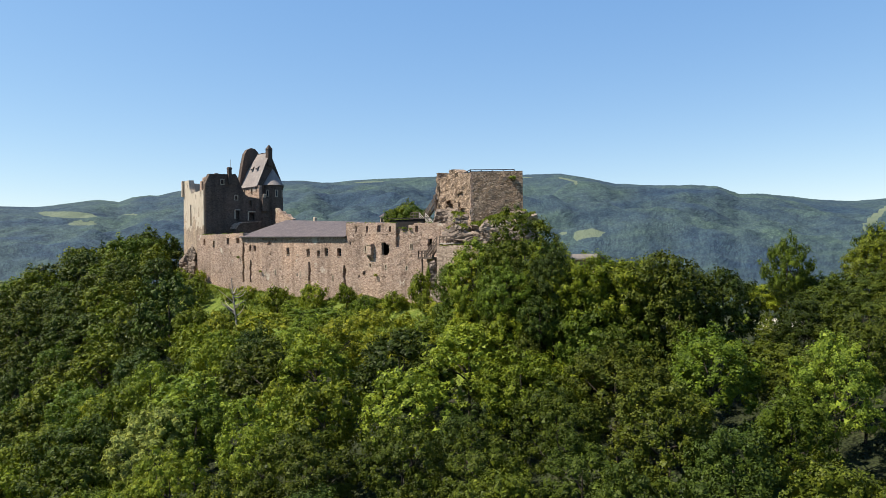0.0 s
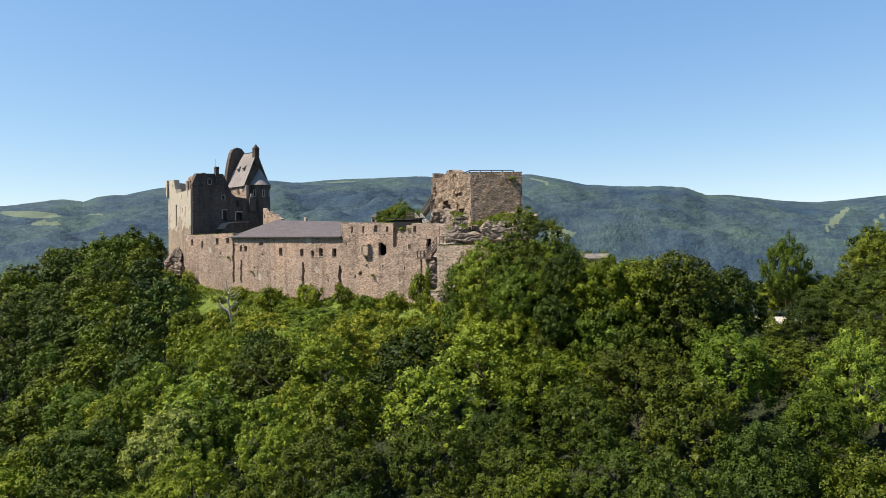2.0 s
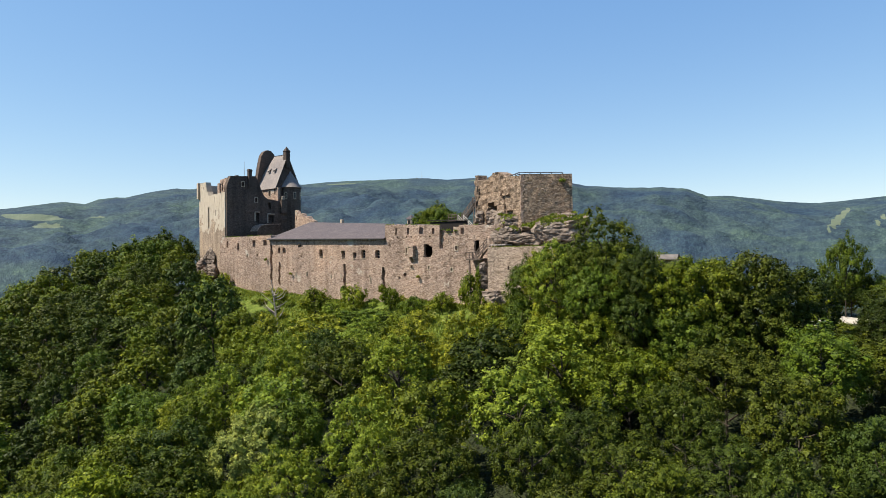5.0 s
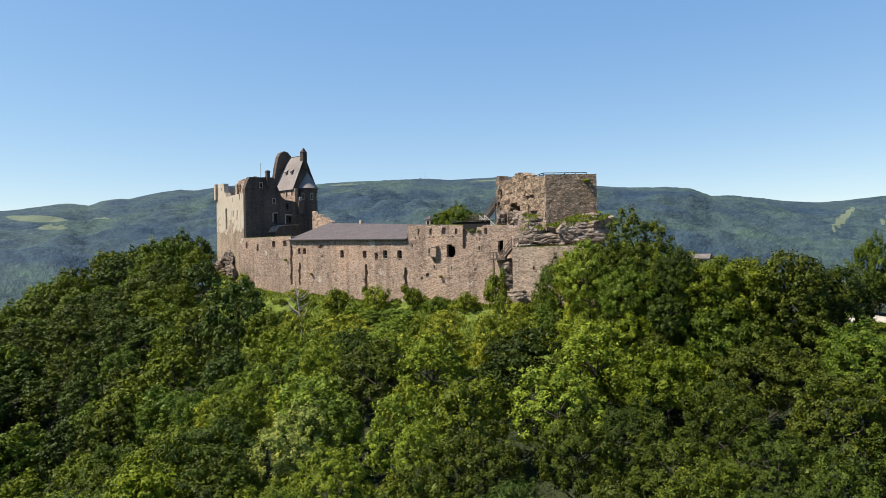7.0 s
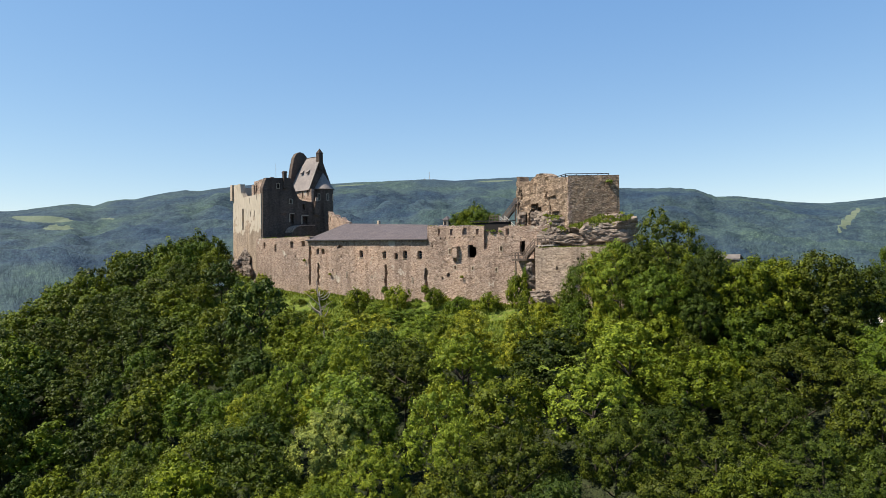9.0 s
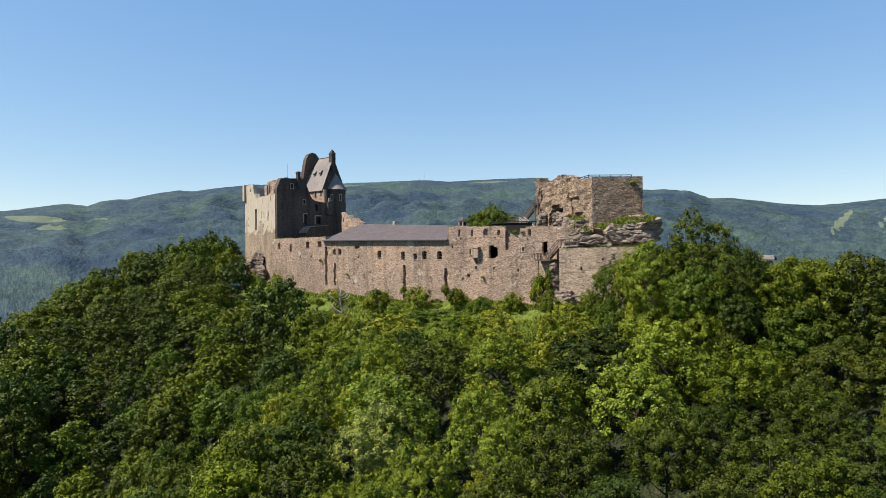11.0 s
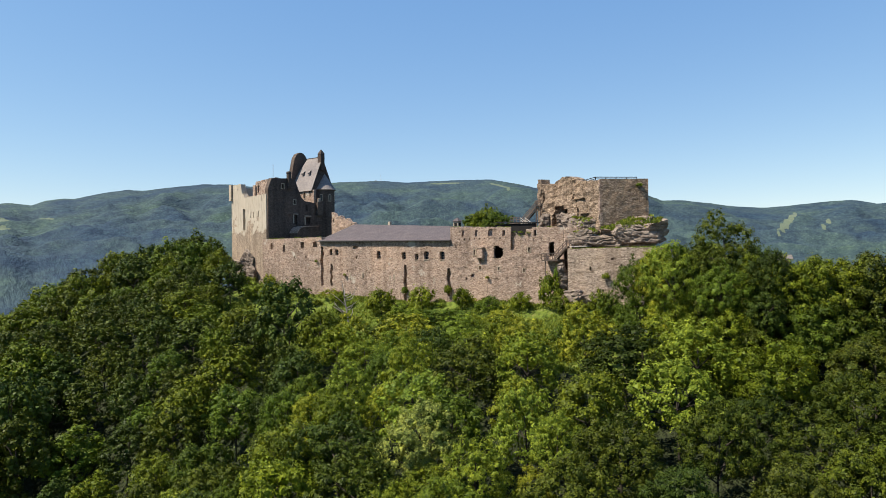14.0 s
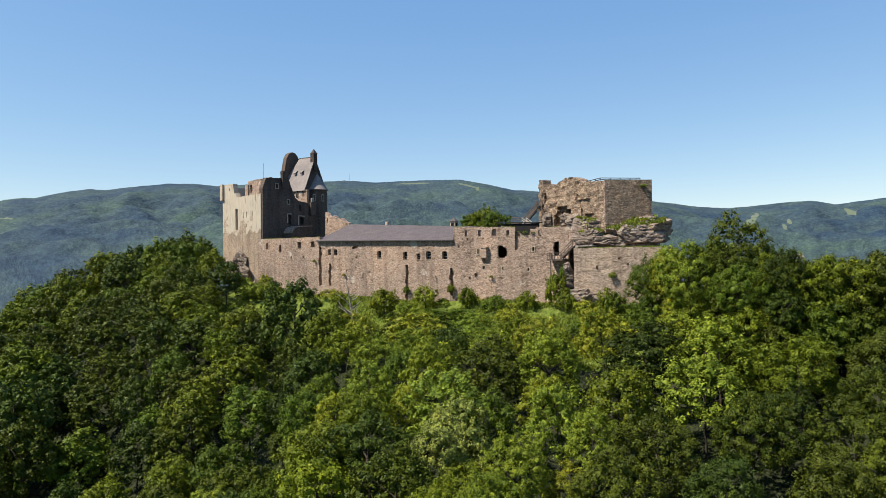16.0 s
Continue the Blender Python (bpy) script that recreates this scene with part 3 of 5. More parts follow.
hall_windows = [(-124.15, 51.1, 1.05, 1.5), (-117.2, 50.8, 1.05, 1.55), (-113.87, 50.5, 0.9, 1.25), (-111.3, 50.75, 1.2, 1.65), (-107.3, 50.65, 1.25, 1.65)]
small_windows = [(-138.6, 51.7, 0.8, 1.2), (-136.7, 51.7, 0.95, 1.3)]
slots = [(-141.4, 48.6, 0.75, 8.9, 1.1), (-138.45, 46.8, 0.6, 5.0, 1.0), (-116.85, 44.6, 0.7, 8.0, 0.9), (-105.75, 45.4, 0.65, 5.6, 0.9)]
battlement = [(-158.9, 53.6, 0.8, 1.6), (-154.4, 52.9, 0.85, 1.75), (-148.0, 53.6, 1.15, 1.55), (-143.8, 53.7, 1.3, 1.3)]
holes = [(-146.8, 50.9, 0.4, 0.5), (-150.6, 50.9, 0.35, 0.5), (-130.7, 50.4, 0.3, 0.35), (-121.5, 48.9, 0.25, 0.3), (-126.8, 47.2, 0.25, 0.3), (-133.5, 47.6, 0.3, 0.35), (-109.6, 46.4, 0.3, 0.4)]
notches = [(x + s * w * 0.5, z + f * h, w, 0.9, d) for x, z, w, h, d in slots for s, f in ((0.7, 0.31), (-0.7, 0.12), (0.6, -0.1), (-0.6, -0.28))]
slots += notches
ops = [(x - L0, z, w, h, 0) for x, z, w, h in hall_windows + small_windows + battlement] + [(x - L0, z, w, h, d) for x, z, w, h, d in slots]
ops += [(x - L0, z, w, h, 0.6) for x, z, w, h in holes] + [(-131.0 - L0, 52.75, 1.7, 0.62, 0.8)]
part("curtain_wall", wall(bmesh.new(), (L0, WY), (-105.2, WY), 1.5, hall_foot, hall_top, ops, 0.62, 0.045, 1.0), STONE, hall)
for x, zt, w, rise in [(-131.0, 53.06, 1.7, 0.55)] + [(x, z + h / 2, w, 0.3) for x, z, w, h in hall_windows]:
    bm = bmesh.new()
    arch_head(bm, x, zt, w, rise, WY - 0.03, 0.5)
    part("arch_head", bm, STONE, hall)
for x, z, w, h in hall_windows:
    window_bars(hall, x, z, w, h, WY + 0.55, 2)
    bm = bmesh.new()
    box(bm, (x - w / 2 - 0.05, WY - 0.1, z - h / 2 - 0.1), (x + w / 2 + 0.05, WY + 0.4, z - h / 2 - 0.01), 0.02)
    part("sill", bm, PALE_STONE, hall)
for x, z, w, h in small_windows:
    window_bars(hall, x, z, w, h, WY + 0.55, 1)
# pale slit surrounds in the lower storey
for x, z, h in ((-132.6, 46.6, 1.0), (-128.9, 46.7, 0.9), (-119.9, 46.4, 0.8), (-117.9, 46.3, 0.5), (-109.3, 45.6, 1.1), (-121.0, 46.2, 0.6)):
    surround(hall, x, z, 0.2, h, 0.09)
# roof
bm = bmesh.new()
poly_slab(bm, [(-142.2, 85.3, 54.35), (-105.0, 85.3, 53.55), (-105.0, 99.0, 56.5), (-144.0, 99.0, 58.55)], (0, 0.05, 0.16))
poly_slab(bm, [(-105.0, 113.0, 53.2), (-142.2, 113.0, 53.6), (-144.0, 99.06, 58.55), (-105.0, 99.06, 56.5)], (0, -0.05, 0.16))
part("roof", bm, ROOF, hall, "low purple-grey shingle roof")
bm = bmesh.new()
beam(bm, (-142.3, 85.22, 54.33), (-105.0, 85.22, 53.53), 0.12, 0.16)
part("gutter", bm, IRON, hall)
bm = bmesh.new()
poly_slab(bm, [(-141.6, 87.3, 50), (-141.6, 111, 50), (-141.6, 111, 54), (-142.6, 99, 58.3), (-141.6, 87.3, 54.6)], (0.6, 0, 0))
part("gable_wall", bm, STONE, hall)
bm = bmesh.new()
box(bm, (-141, 111.0, 44), (-105.2, 112.0, 53.4))
part("rear_wall", bm, STONE, hall)
for x, y, z in ((-132.5, 99, 58.1),):
    bm = bmesh.new()
    box(bm, (x - 0.35, y - 0.3, z - 0.5), (x + 0.35, y + 0.3, z + 0.75), 0.04)
    part("vent", bm, PALE_STONE, hall)

# lantern chimney at the roof's end
ch = thing("chimney", (-120.8, 109.9, 53.0), "square pale chimney with a small pointed cap behind the hall roof", "chimney")
bm = bmesh.new()
box(bm, (-121.5, 109.2, 53.0), (-120.1, 110.6, 58.9), 0.05)
part("stack", bm, PALE_STONE, ch)
bm = bmesh.new()
r = bmesh.ops.create_cone(bm, segments=4, radius1=1.35, radius2=0.05, depth=0.9, cap_ends=True)
bmesh.ops.transform(bm, matrix=pose(-120.8, 109.9, 59.3, 0, 0, 45), verts=r["verts"])
part("cap", bm, ROOF, ch)

# black plates laid on the stack in place of the vents' inner shade
for lo, hi in (((-121.15, 109.12, 57.4), (-120.45, 109.3, 58.5)), ((-120.2, 109.55, 57.4), (-120.02, 110.25, 58.5))):
    bm = bmesh.new()
    box(bm, lo, hi)
    part("vent_opening", bm, NEAR_BLACK, ch)

# ---------------------------------------------------------------- ruined wing
wing = thing("ruined_wing", (-92, 88, 42), "roofless ruined stone range with broken top and empty windows", "castle ruin")
W0 = -105.2


def wing_top(u):
    x = W0 + u
    z = 56.2 - 0.036 * u + 0.22 * noise.noise(Vector((u * 1.3, 8, 0))) + 0.12 * noise.noise(Vector((u * 4, 8, 0)))
    if -91.3 < x < -90.3:
        z -= 0.9
    if -90.3 <= x < -88.1:
        z -= 1.45
    if -88.1 <= x < -87.0:
        z -= 0.35
    return z


wv = [(-102.15, 54.95, 0.55, 0.9), (-99.05, 54.85, 0.5, 0.95), (-95.9, 54.85, 0.95, 1.15), (-92.75, 54.7, 0.55, 1.0), (-86.1, 54.45, 0.55, 1.0)]
wf = [(-99.5, 51.2, 0.5, 1.0), (-87.55, 51.5, 0.45, 0.8), (-98.25, 48.2, 0.6, 0.65), (-94.0, 48.0, 0.4, 0.65), (-88.65, 47.75, 0.4, 0.65)]
wh = [(-101.5, 46.15, 0.45, 0.55, 0.7), (-100.05, 46.7, 0.6, 0.8, 0.8), (-97.0, 45.7, 0.3, 0.4, 0.5), (-103.9, 52.3, 0.35, 0.45, 0.5), (-90.8, 53.2, 1.1, 3.6, 0.75), (-83.0, 51.5, 1.2, 2.5, 0)]
wh += [(-103 + 1.17 * k, 53.75, 0.24, 0.26, 0.4) for k in range(11)] + [(-88.2 + 1.6 * k, 53.3, 0.24, 0.26, 0.4) for k in range(4)]
big = [(-94.25, 51.15, 2.0, 1.7, 0), (-94.5, 51.2, 1.2, 2.3, 0), (-93.95, 50.7, 1.6, 1.5, 0)]
ops = [(x - W0, z, w, h, 0) for x, z, w, h in wv + wf] + [(x - W0, z, w, h, d) for x, z, w, h, d in wh + big]
part("wall", wall(bmesh.new(), (W0, WY), (-80.6, WY), 0.5, 39.0, wing_top, ops, 0.55, 0.06, 5.0), STONE, wing)
for x, z, w, h in wf:
    surround(wing, x, z, w, h, 0.12)
part("upper_wall", wall(bmesh.new(), (-80.6, WY), (-76.5, 84.6), 1.4, 51.5, ragged(55.2, 0.35, 2.0, 0.8), (), 0.5, 0.15, 7.0), STONE, wing)
part("side_wall", wall(bmesh.new(), (-105.2, 104.0), (-105.2, 87.3), 1.0, 44.0, ragged(56.0, 0.3, 4.0), (), 1.0, 0.1, 3.0), STONE, wing)
part("rear_wall", wall(bmesh.new(), (-105.0, 104.0), (-94.0, 104.0), 1.0, 44.0, ragged(56.0, 0.3, 6.0), (), 1.0, 0.1, 3.0), STONE, wing)
# unseen slab added to keep daylight out of the rooms behind the openings
bm = bmesh.new()
box(bm, (-104.0, 86.4, 53.35), (-81.0, 91.0, 53.55))
part("upper_floor", bm, TIMBER, wing)
bm = bmesh.new()
box(bm, (-104.0, 91.0, 44.0), (-81.0, 91.6, 53.6))
part("inner_wall", bm, SHADED_STONE, wing)
bm = bmesh.new()
box(bm, (-97.4, 90.0, 53.6), (-88.6, 90.4, 56.5))
part("boarded_wall", bm, NEAR_BLACK, wing, "black boarded wall behind the broken front")
bm = bmesh.new()
poly_slab(bm, [(-97.8, 89.7, 56.78), (-88.4, 89.7, 56.5), (-88.4, 91.5, 56.6), (-97.8, 91.5, 56.88)], (0, 0, 0.14))
part("lean_to_roof", bm, NEAR_BLACK, wing)
# the broken edge of the large opening
for x, z, w, h in ((-95.2, 52.05, 0.42, 0.4), (-93.3, 52.0, 0.4, 0.42), (-95.2, 50.25, 0.4, 0.32), (-93.2, 50.0, 0.34, 0.3), (-94.6, 52.4, 0.5, 0.2)):
    bm = bmesh.new()
    boulder(bm, (x, WY + 0.22, z), (w, 0.3, h), x * -3.1, 3, 0.0, 0.1)
    part("broken_stone", bm, STONE, wing)
# corbelled privy
bm = bmesh.new()
box(bm, (-98.4, WY - 0.75, 50.0), (-97.2, WY + 0.1, 51.9), 0.05)
box(bm, (-98.5, WY - 0.85, 51.9), (-97.1, WY + 0.1, 52.15), 0.03)
poly_slab(bm, [(-98.4, WY - 0.75, 50.0), (-98.4, WY, 49.0), (-98.4, WY, 50.0)], (0.35, 0, 0))
poly_slab(bm, [(-97.55, WY - 0.75, 50.0), (-97.55, WY, 49.0), (-97.55, WY, 50.0)], (0.35, 0, 0))
part("privy_oriel", bm, STONE, wing, "small corbelled stone oriel")

# ---------------------------------------------------------------- gabled house at the far end
GX = -163.5
house = thing("gabled_house", (-172, 94, 48), "tall roofless stone house with lit plaster and a shaded gable", "castle building")
f0, f1 = (-185.7, 94.2), (-164.0, 88.39)
flen = math.hypot(f1[0] - f0[0], f1[1] - f0[1])


def house_top(u):
    j = 0.18 * noise.noise(Vector((u * 1.5, 1, 0)))
    if u < 6.5:
        return 70.7 + j
    if u < 8.6:
        return 68.0 + j
    return 66.8 + j


ops = [(8.6, 61.0, 1.5, 5.6, 0.7), (12.6, 62.0, 0.35, 1.6, 0.8), (14.6, 62.0, 0.35, 1.6, 0.8), (17.8, 62.0, 0.35, 1.5, 0.8), (13.8, 65.6, 0.3, 1.4, 0.6), (19.5, 66.0, 0.35, 1.6, 0.6), (4.5, 69.2, 0.4, 0.8, 0.6)]
part("front_wall", wall(bmesh.new(), f0, f1, 1.3, 44.0, house_top, ops, 0.8, 0.015, 11.0), PLASTER, house)
GABLE = [(88.4, 67.6), (89.7, 70.8), (97.3, 71.3), (99.6, 66.3), (101.0, 65.6), (104.6, 65.3), (104.7, 62), (112.0, 62.0)]


def gable_top(u):
    y = 88.6 + u
    for (a, za), (b, zb) in zip(GABLE, GABLE[1:]):
        if a <= y <= b:
            return za + (zb - za) * (y - a) / (b - a)
    return 62.0


ops = [(97.2 - 88.5, 65.2, 0.8, 1.1, 0.5), (93.3 - 88.5, 69.0, 0.8, 1.2, 0.5), (97.5 - 88.5, 60.6, 1.0, 2.6, 0.6), (101.7 - 88.5, 60.4, 1.5, 1.8, 0.8), (101.2 - 88.5, 63.9, 1.0, 1.6, 0.6)]
# the gable's shaded side is painted with a darker stone than the front
part("gable_wall", wall(bmesh.new(), (GX, 88.6), (GX, 111.5), 1.2, 48.0, gable_top, ops, 0.6, 0.06, 13.0), SHADED_STONE, house, "stone gable coloured dark for its shaded side, with pale window surrounds")
for y, z, w, h in ((97.2, 65.2, 0.8, 1.1), (93.3, 69.0, 0.8, 1.2)):
    bm = frame_bm((0, -0.06, 0), w + 0.3, h + 0.3, 0.15, 0.2)
    bmesh.ops.transform(bm, matrix=pose(GX, y, z, 0, 0, 90), verts=bm.verts)
    part("window_surround", bm, PALE_STONE, house)
for y, z, w in ((97.5, 61.95, 1.5), (101.7, 61.6, 2.1)):
    bm = bmesh.new()
    box(bm, (GX - 0.1, y - w / 2, z), (GX + 0.25, y + w / 2, z + 0.25), 0.03)
    box(bm, (GX - 0.1, y - w / 2 - 0.1, z - 2.2), (GX + 0.12, y - w / 2 + 0.2, z), 0.03)
    part("door_surround", bm, PALE_STONE, house)
bm = bmesh.new()
box(bm, (GX - 0.3, 94.8, 68.4), (GX + 0.55, 95.7, 72.9), 0.05)
box(bm, (GX - 0.38, 94.72, 72.4), (GX + 0.63, 95.78, 72.65), 0.02)
part("chimney", bm, SHADED_STONE, house)
part("inner_wall", wall(bmesh.new(), (-175.6, 94.4), (-164.8, 92.0), 0.9, 55.0, ragged(71.2, 0.12, 9.0), ((1.6, 69.0, 0.9, 2.0, 0),), 0.7, 0.1, 15.0), STONE, house)
part("west_wall", wall(bmesh.new(), (-185.4, 106.0), (-185.7, 94.3), 1.2, 46.0, ragged(70.4, 0.2, 12.0), (), 0.9, 0.1, 17.0), PLASTER, house)
part("rear_wall", wall(bmesh.new(), (-164.7, 112.0), (-185.0, 106.5), 1.1, 50.0, ragged(66.0, 0.4, 13.0), (), 1.2, 0.1, 18.0), STONE, house)
bm = bmesh.new()
prism(bm, [(-186.6, 94.0), (-184.9, 93.4), (-184.7, 94.4), (-186.4, 95.2)], 66.6, 70.9)
part("oriel", bm, PALE_STONE, house, "pale corner oriel")
bm = bmesh.new()
prism(bm, [(-176.6, 94.2), (-175.2, 93.9), (-174.8, 98.0), (-176.2, 98.4)], 62, 70.2)
part("cross_wall", bm, STONE, house)
# curved parapet below the gable
shed = thing("stair_house", (-158, 98, 54), "small stone lean-to with a curved roof against the shaded gable", "outbuilding")
bm = bmesh.new()
prof = [(95.4, 50.0), (95.4, 57.0), (95.9, 57.8), (96.8, 58.4), (98.2, 58.7), (102.5, 58.9), (102.5, 50.0)]
poly_slab(bm, [(-160.6, y, z) for y, z in prof], (-2.8, 0, 0))
part("wall", bm, SHADED_STONE, shed)
bm = bmesh.new()
cap = [(95.2, 57.0), (95.75, 57.95), (96.7, 58.6), (98.2, 58.92), (102.6, 59.12), (102.6, 58.9), (98.2, 58.7), (96.8, 58.4), (95.9, 57.8), (95.4, 57.0)]
poly_slab(bm, [(-160.35, y, z) for y, z in cap], (-3.1, 0, 0))
part("coping", bm, STONE, shed)

# stepped stub of wall behind the hall roof
stub = thing("stepped_wall", (-154, 106, 52), "short stepped remnant of lit stone wall", "castle ruin")


def stub_top(u):
    return 62.2 - 0.28 * u + (0.5 if int(u * 0.9) % 3 == 0 else 0.0)


part("wall", wall(bmesh.new(), (-159.2, 106.2), (-149.4, 104.6), 1.0, 50.0, stub_top, ((0.9, 60.6, 0.4, 1.2, 0.5),), 0.5, 0.1, 19.0), STONE, stub)

# ---------------------------------------------------------------- chapel
chapel = thing("chapel", (-168, 108, 50), "small gothic chapel with steep shingled roof, round apse and bellcote", "chapel")
CY0, CY1, CR = 104.3, 112.2, 108.1
part("side_wall", wall(bmesh.new(), (-174.0, CY0), (-163.9, CY0), 0.8, 54.0, 69.0, ((3.0, 67.6, 0.7, 1.5, 0.5), (6.4, 67.5, 0.7, 1.6, 0.5)), 0.6, 0.04, 21.0), STONE, chapel)
for x in (-171.0, -167.6):
    surround(chapel, x, 67.55, 0.7, 1.5, 0.16, CY0)
bm = bmesh.new()
poly_slab(bm, [(-164.9, CY0, 52.0), (-164.9, CY1, 52.0), (-164.9, CY1, 69.0), (-164.9, CR, 77.9), (-164.9, CY0, 69.0)], (-0.8, 0, 0))
part("gable_wall", bm, SHADED_STONE, chapel)
bm = bmesh.new()
box(bm, (-174.0, CY1 - 0.8, 52), (-165.7, CY1, 69.0))
part("rear_wall", bm, STONE, chapel)
bm = bmesh.new()
e, rz = 0.35, 78.1
poly_slab(bm, [(-174.6, CY0 - e, 68.7), (-164.5, CY0 - e, 68.7), (-164.5, CR, rz), (-170.6, CR, rz)], (0, 0.12, 0.16))
poly_slab(bm, [(-164.5, CY1 + e, 68.7), (-174.6, CY1 + e, 68.7), (-170.6, CR, rz), (-164.5, CR, rz)], (0, -0.12, 0.16))
poly_slab(bm, [(-174.6, CY1 + e, 68.7), (-174.6, CY0 - e, 68.7), (-170.6, CR, rz)], (0.12, 0, 0.16))
part("roof", bm, SHINGLE, chapel, "steep grey-brown shingle roof")
for x in (-169.9, -167.4):
    bm = bmesh.new()
    yy, zz = 106.0, 74.0
    w = 0.36
    poly_slab(bm, [(x - w, yy - 0.5, zz - 0.2), (x + w, yy - 0.5, zz - 0.2), (x + w, yy + 0.5, zz + 0.55), (x - w, yy + 0.5, zz + 0.55)], (0, 0, 0.1))
    poly_slab(bm, [(x - w, yy - 0.35, zz - 0.6), (x + w, yy - 0.35, zz - 0.6), (x + w, yy - 0.35, zz - 0.15), (x - w, yy - 0.35, zz - 0.15)], (0, 0.2, 0))
    part("dormer", bm, SHINGLE, chapel)
bm = bmesh.new()
box(bm, (-165.7, CR - 0.65, 74.5), (-164.3, CR + 0.65, 79.0), 0.05)
r = bmesh.ops.create_cone(bm, segments=4, radius1=1.05, radius2=0.03, depth=1.3, cap_ends=True)
bmesh.ops.transform(bm, matrix=pose(-165.0, CR, 79.65, 0, 0, 45), verts=r["verts"])
part("bellcote", bm, SHADED_STONE, chapel)
AX, AY, AR = -165.0, 109.2, 2.75
bm = bmesh.new()
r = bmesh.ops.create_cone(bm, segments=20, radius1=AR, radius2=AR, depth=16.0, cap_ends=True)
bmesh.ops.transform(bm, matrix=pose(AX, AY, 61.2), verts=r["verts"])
apse = part("apse", bm, SHADED_STONE, chapel)
bm = bmesh.new()
r = bmesh.ops.create_cone(bm, segments=24, radius1=AR + 0.4, radius2=0.03, depth=4.7, cap_ends=True)
bmesh.ops.transform(bm, matrix=pose(AX, AY, 71.5), verts=r["verts"])
part("apse_roof", bm, SHINGLE, chapel, "conical shingle roof")
for ang in (-62, -12, 34):
    bm = frame_bm((0, -AR - 0.05, 0), 0.75, 1.9, 0.16, 0.22)
    bmesh.ops.transform(bm, matrix=pose(AX, AY, 66.9, 0, 0, 90 + ang), verts=bm.verts)
    fr = part("window_surround", bm, PALE_STONE, apse)
    bm = bmesh.new()
    box(bm, (-0.22, -AR - 0.02, -0.8), (0.22, -AR + 0.2, 0.8))
    bmesh.ops.transform(bm, matrix=pose(AX, AY, 66.9, 0, 0, 90 + ang), verts=bm.verts)
    part("pane", bm, GLASS, apse)
# short parapet with a pale stone between the gable and the apse
bm = bmesh.new()
prism(bm, [(-163.3, 104.6), (-162.7, 104.6), (-162.7, 106.4), (-163.3, 106.4)], 62.0, 65.6)
part("parapet", bm, SHADED_STONE, chapel)
bm = bmesh.new()
box(bm, (-163.2, 104.9, 65.6), (-162.8, 105.7, 66.6), 0.06)
part("coping_stone", bm, PALE_STONE, chapel, "pale coping stone")

# rounded remnant of the tall hearth wall
hearth = thing("hearth_wall", (-173, 107, 60), "tall shaded wall remnant with a rounded top", "castle ruin")
bm = bmesh.new()
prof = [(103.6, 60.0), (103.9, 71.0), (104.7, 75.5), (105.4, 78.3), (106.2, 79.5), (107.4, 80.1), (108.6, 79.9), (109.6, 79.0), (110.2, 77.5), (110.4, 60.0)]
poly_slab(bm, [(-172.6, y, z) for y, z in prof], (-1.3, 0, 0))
part("wall", bm, SHADED_STONE, hearth)
pole = thing("flagpole", (-186, 108, 66), "thin pale flagpole standing on the far tower", "flagpole")
bm = bmesh.new()
r = bmesh.ops.create_cone(bm, segments=6, radius1=0.09, radius2=0.05, depth=14.0, cap_ends=True)
bmesh.ops.transform(bm, matrix=pose(-185.5, 108.5, 71.2), verts=r["verts"])
part("pole", bm, PALE_TIMBER, pole)

# ---------------------------------------------------------------- keep on its rock
keep = thing("ruined_keep", (-79, 93, 54), "square roofless keep of coursed rubble standing on a rock", "castle tower")
KA, KB, KC, KD = (-91.7, 96.7), (-73.4, 85.3), (-66.8, 90.2), (-83.0, 103.5)
klen = math.hypot(KB[0] - KA[0], KB[1] - KA[1])


def keep_left_top(u):
    z = 64.9 - 0.085 * u
    f = u / klen
    if f < 0.07:
        return z + 0.5
    broken = 0.3 * noise.noise(Vector((u * 0.9, 21, 0))) + 0.28 * noise.noise(Vector((u * 2.6, 22, 0)))
    if f < 0.32:
        return z - 0.45 + broken
    if f < 0.72:
        return z - 0.3 + 1.1 * math.sin(math.pi * (f - 0.32) / 0.4) ** 0.7 + broken
    return z - 0.1 + 0.3 * broken


def keep_left_foot(u):
    return 54.0


ops = [(2.6, 61.7, 0.85, 2.0, 0.9), (8.2, 57.6, 3.6, 4.0, 1.7), (10.4, 57.2, 1.6, 3.0, 1.4), (6.0, 57.0, 1.4, 2.4, 1.1), (13.2, 60.9, 1.2, 1.1, 0.5), (15.4, 59.6, 3.4, 1.6, 0.35), (16.2, 58.2, 3.6, 1.4, 0.35), (17.0, 57.0, 2.8, 1.2, 0.3)]
part("west_wall", wall(bmesh.new(), KA, KB, 1.8, keep_left_foot, keep_left_top, ops, 0.5, 0.2, 31.0, 0.16), KEEP_STONE, keep)
part("south_wall", wall(bmesh.new(), KB, KC, 1.8, 55.0, lambda u: 63.15 + 0.05 * noise.noise(Vector((u * 3, 1, 1))), (), 0.45, 0.04, 33.0), KEEP_STONE, keep)
part("east_wall", wall(bmesh.new(), (-68.4, 91.7), KD, 1.4, 54.0, ragged(63.0, 0.15, 25.0), (), 0.9, 0.15, 35.0), KEEP_STONE, keep)
part("north_wall", wall(bmesh.new(), KD, (-89.8, 98.2), 1.4, 54.0, ragged(64.0, 0.2, 26.0), (), 0.9, 0.15, 36.0), KEEP_STONE, keep)
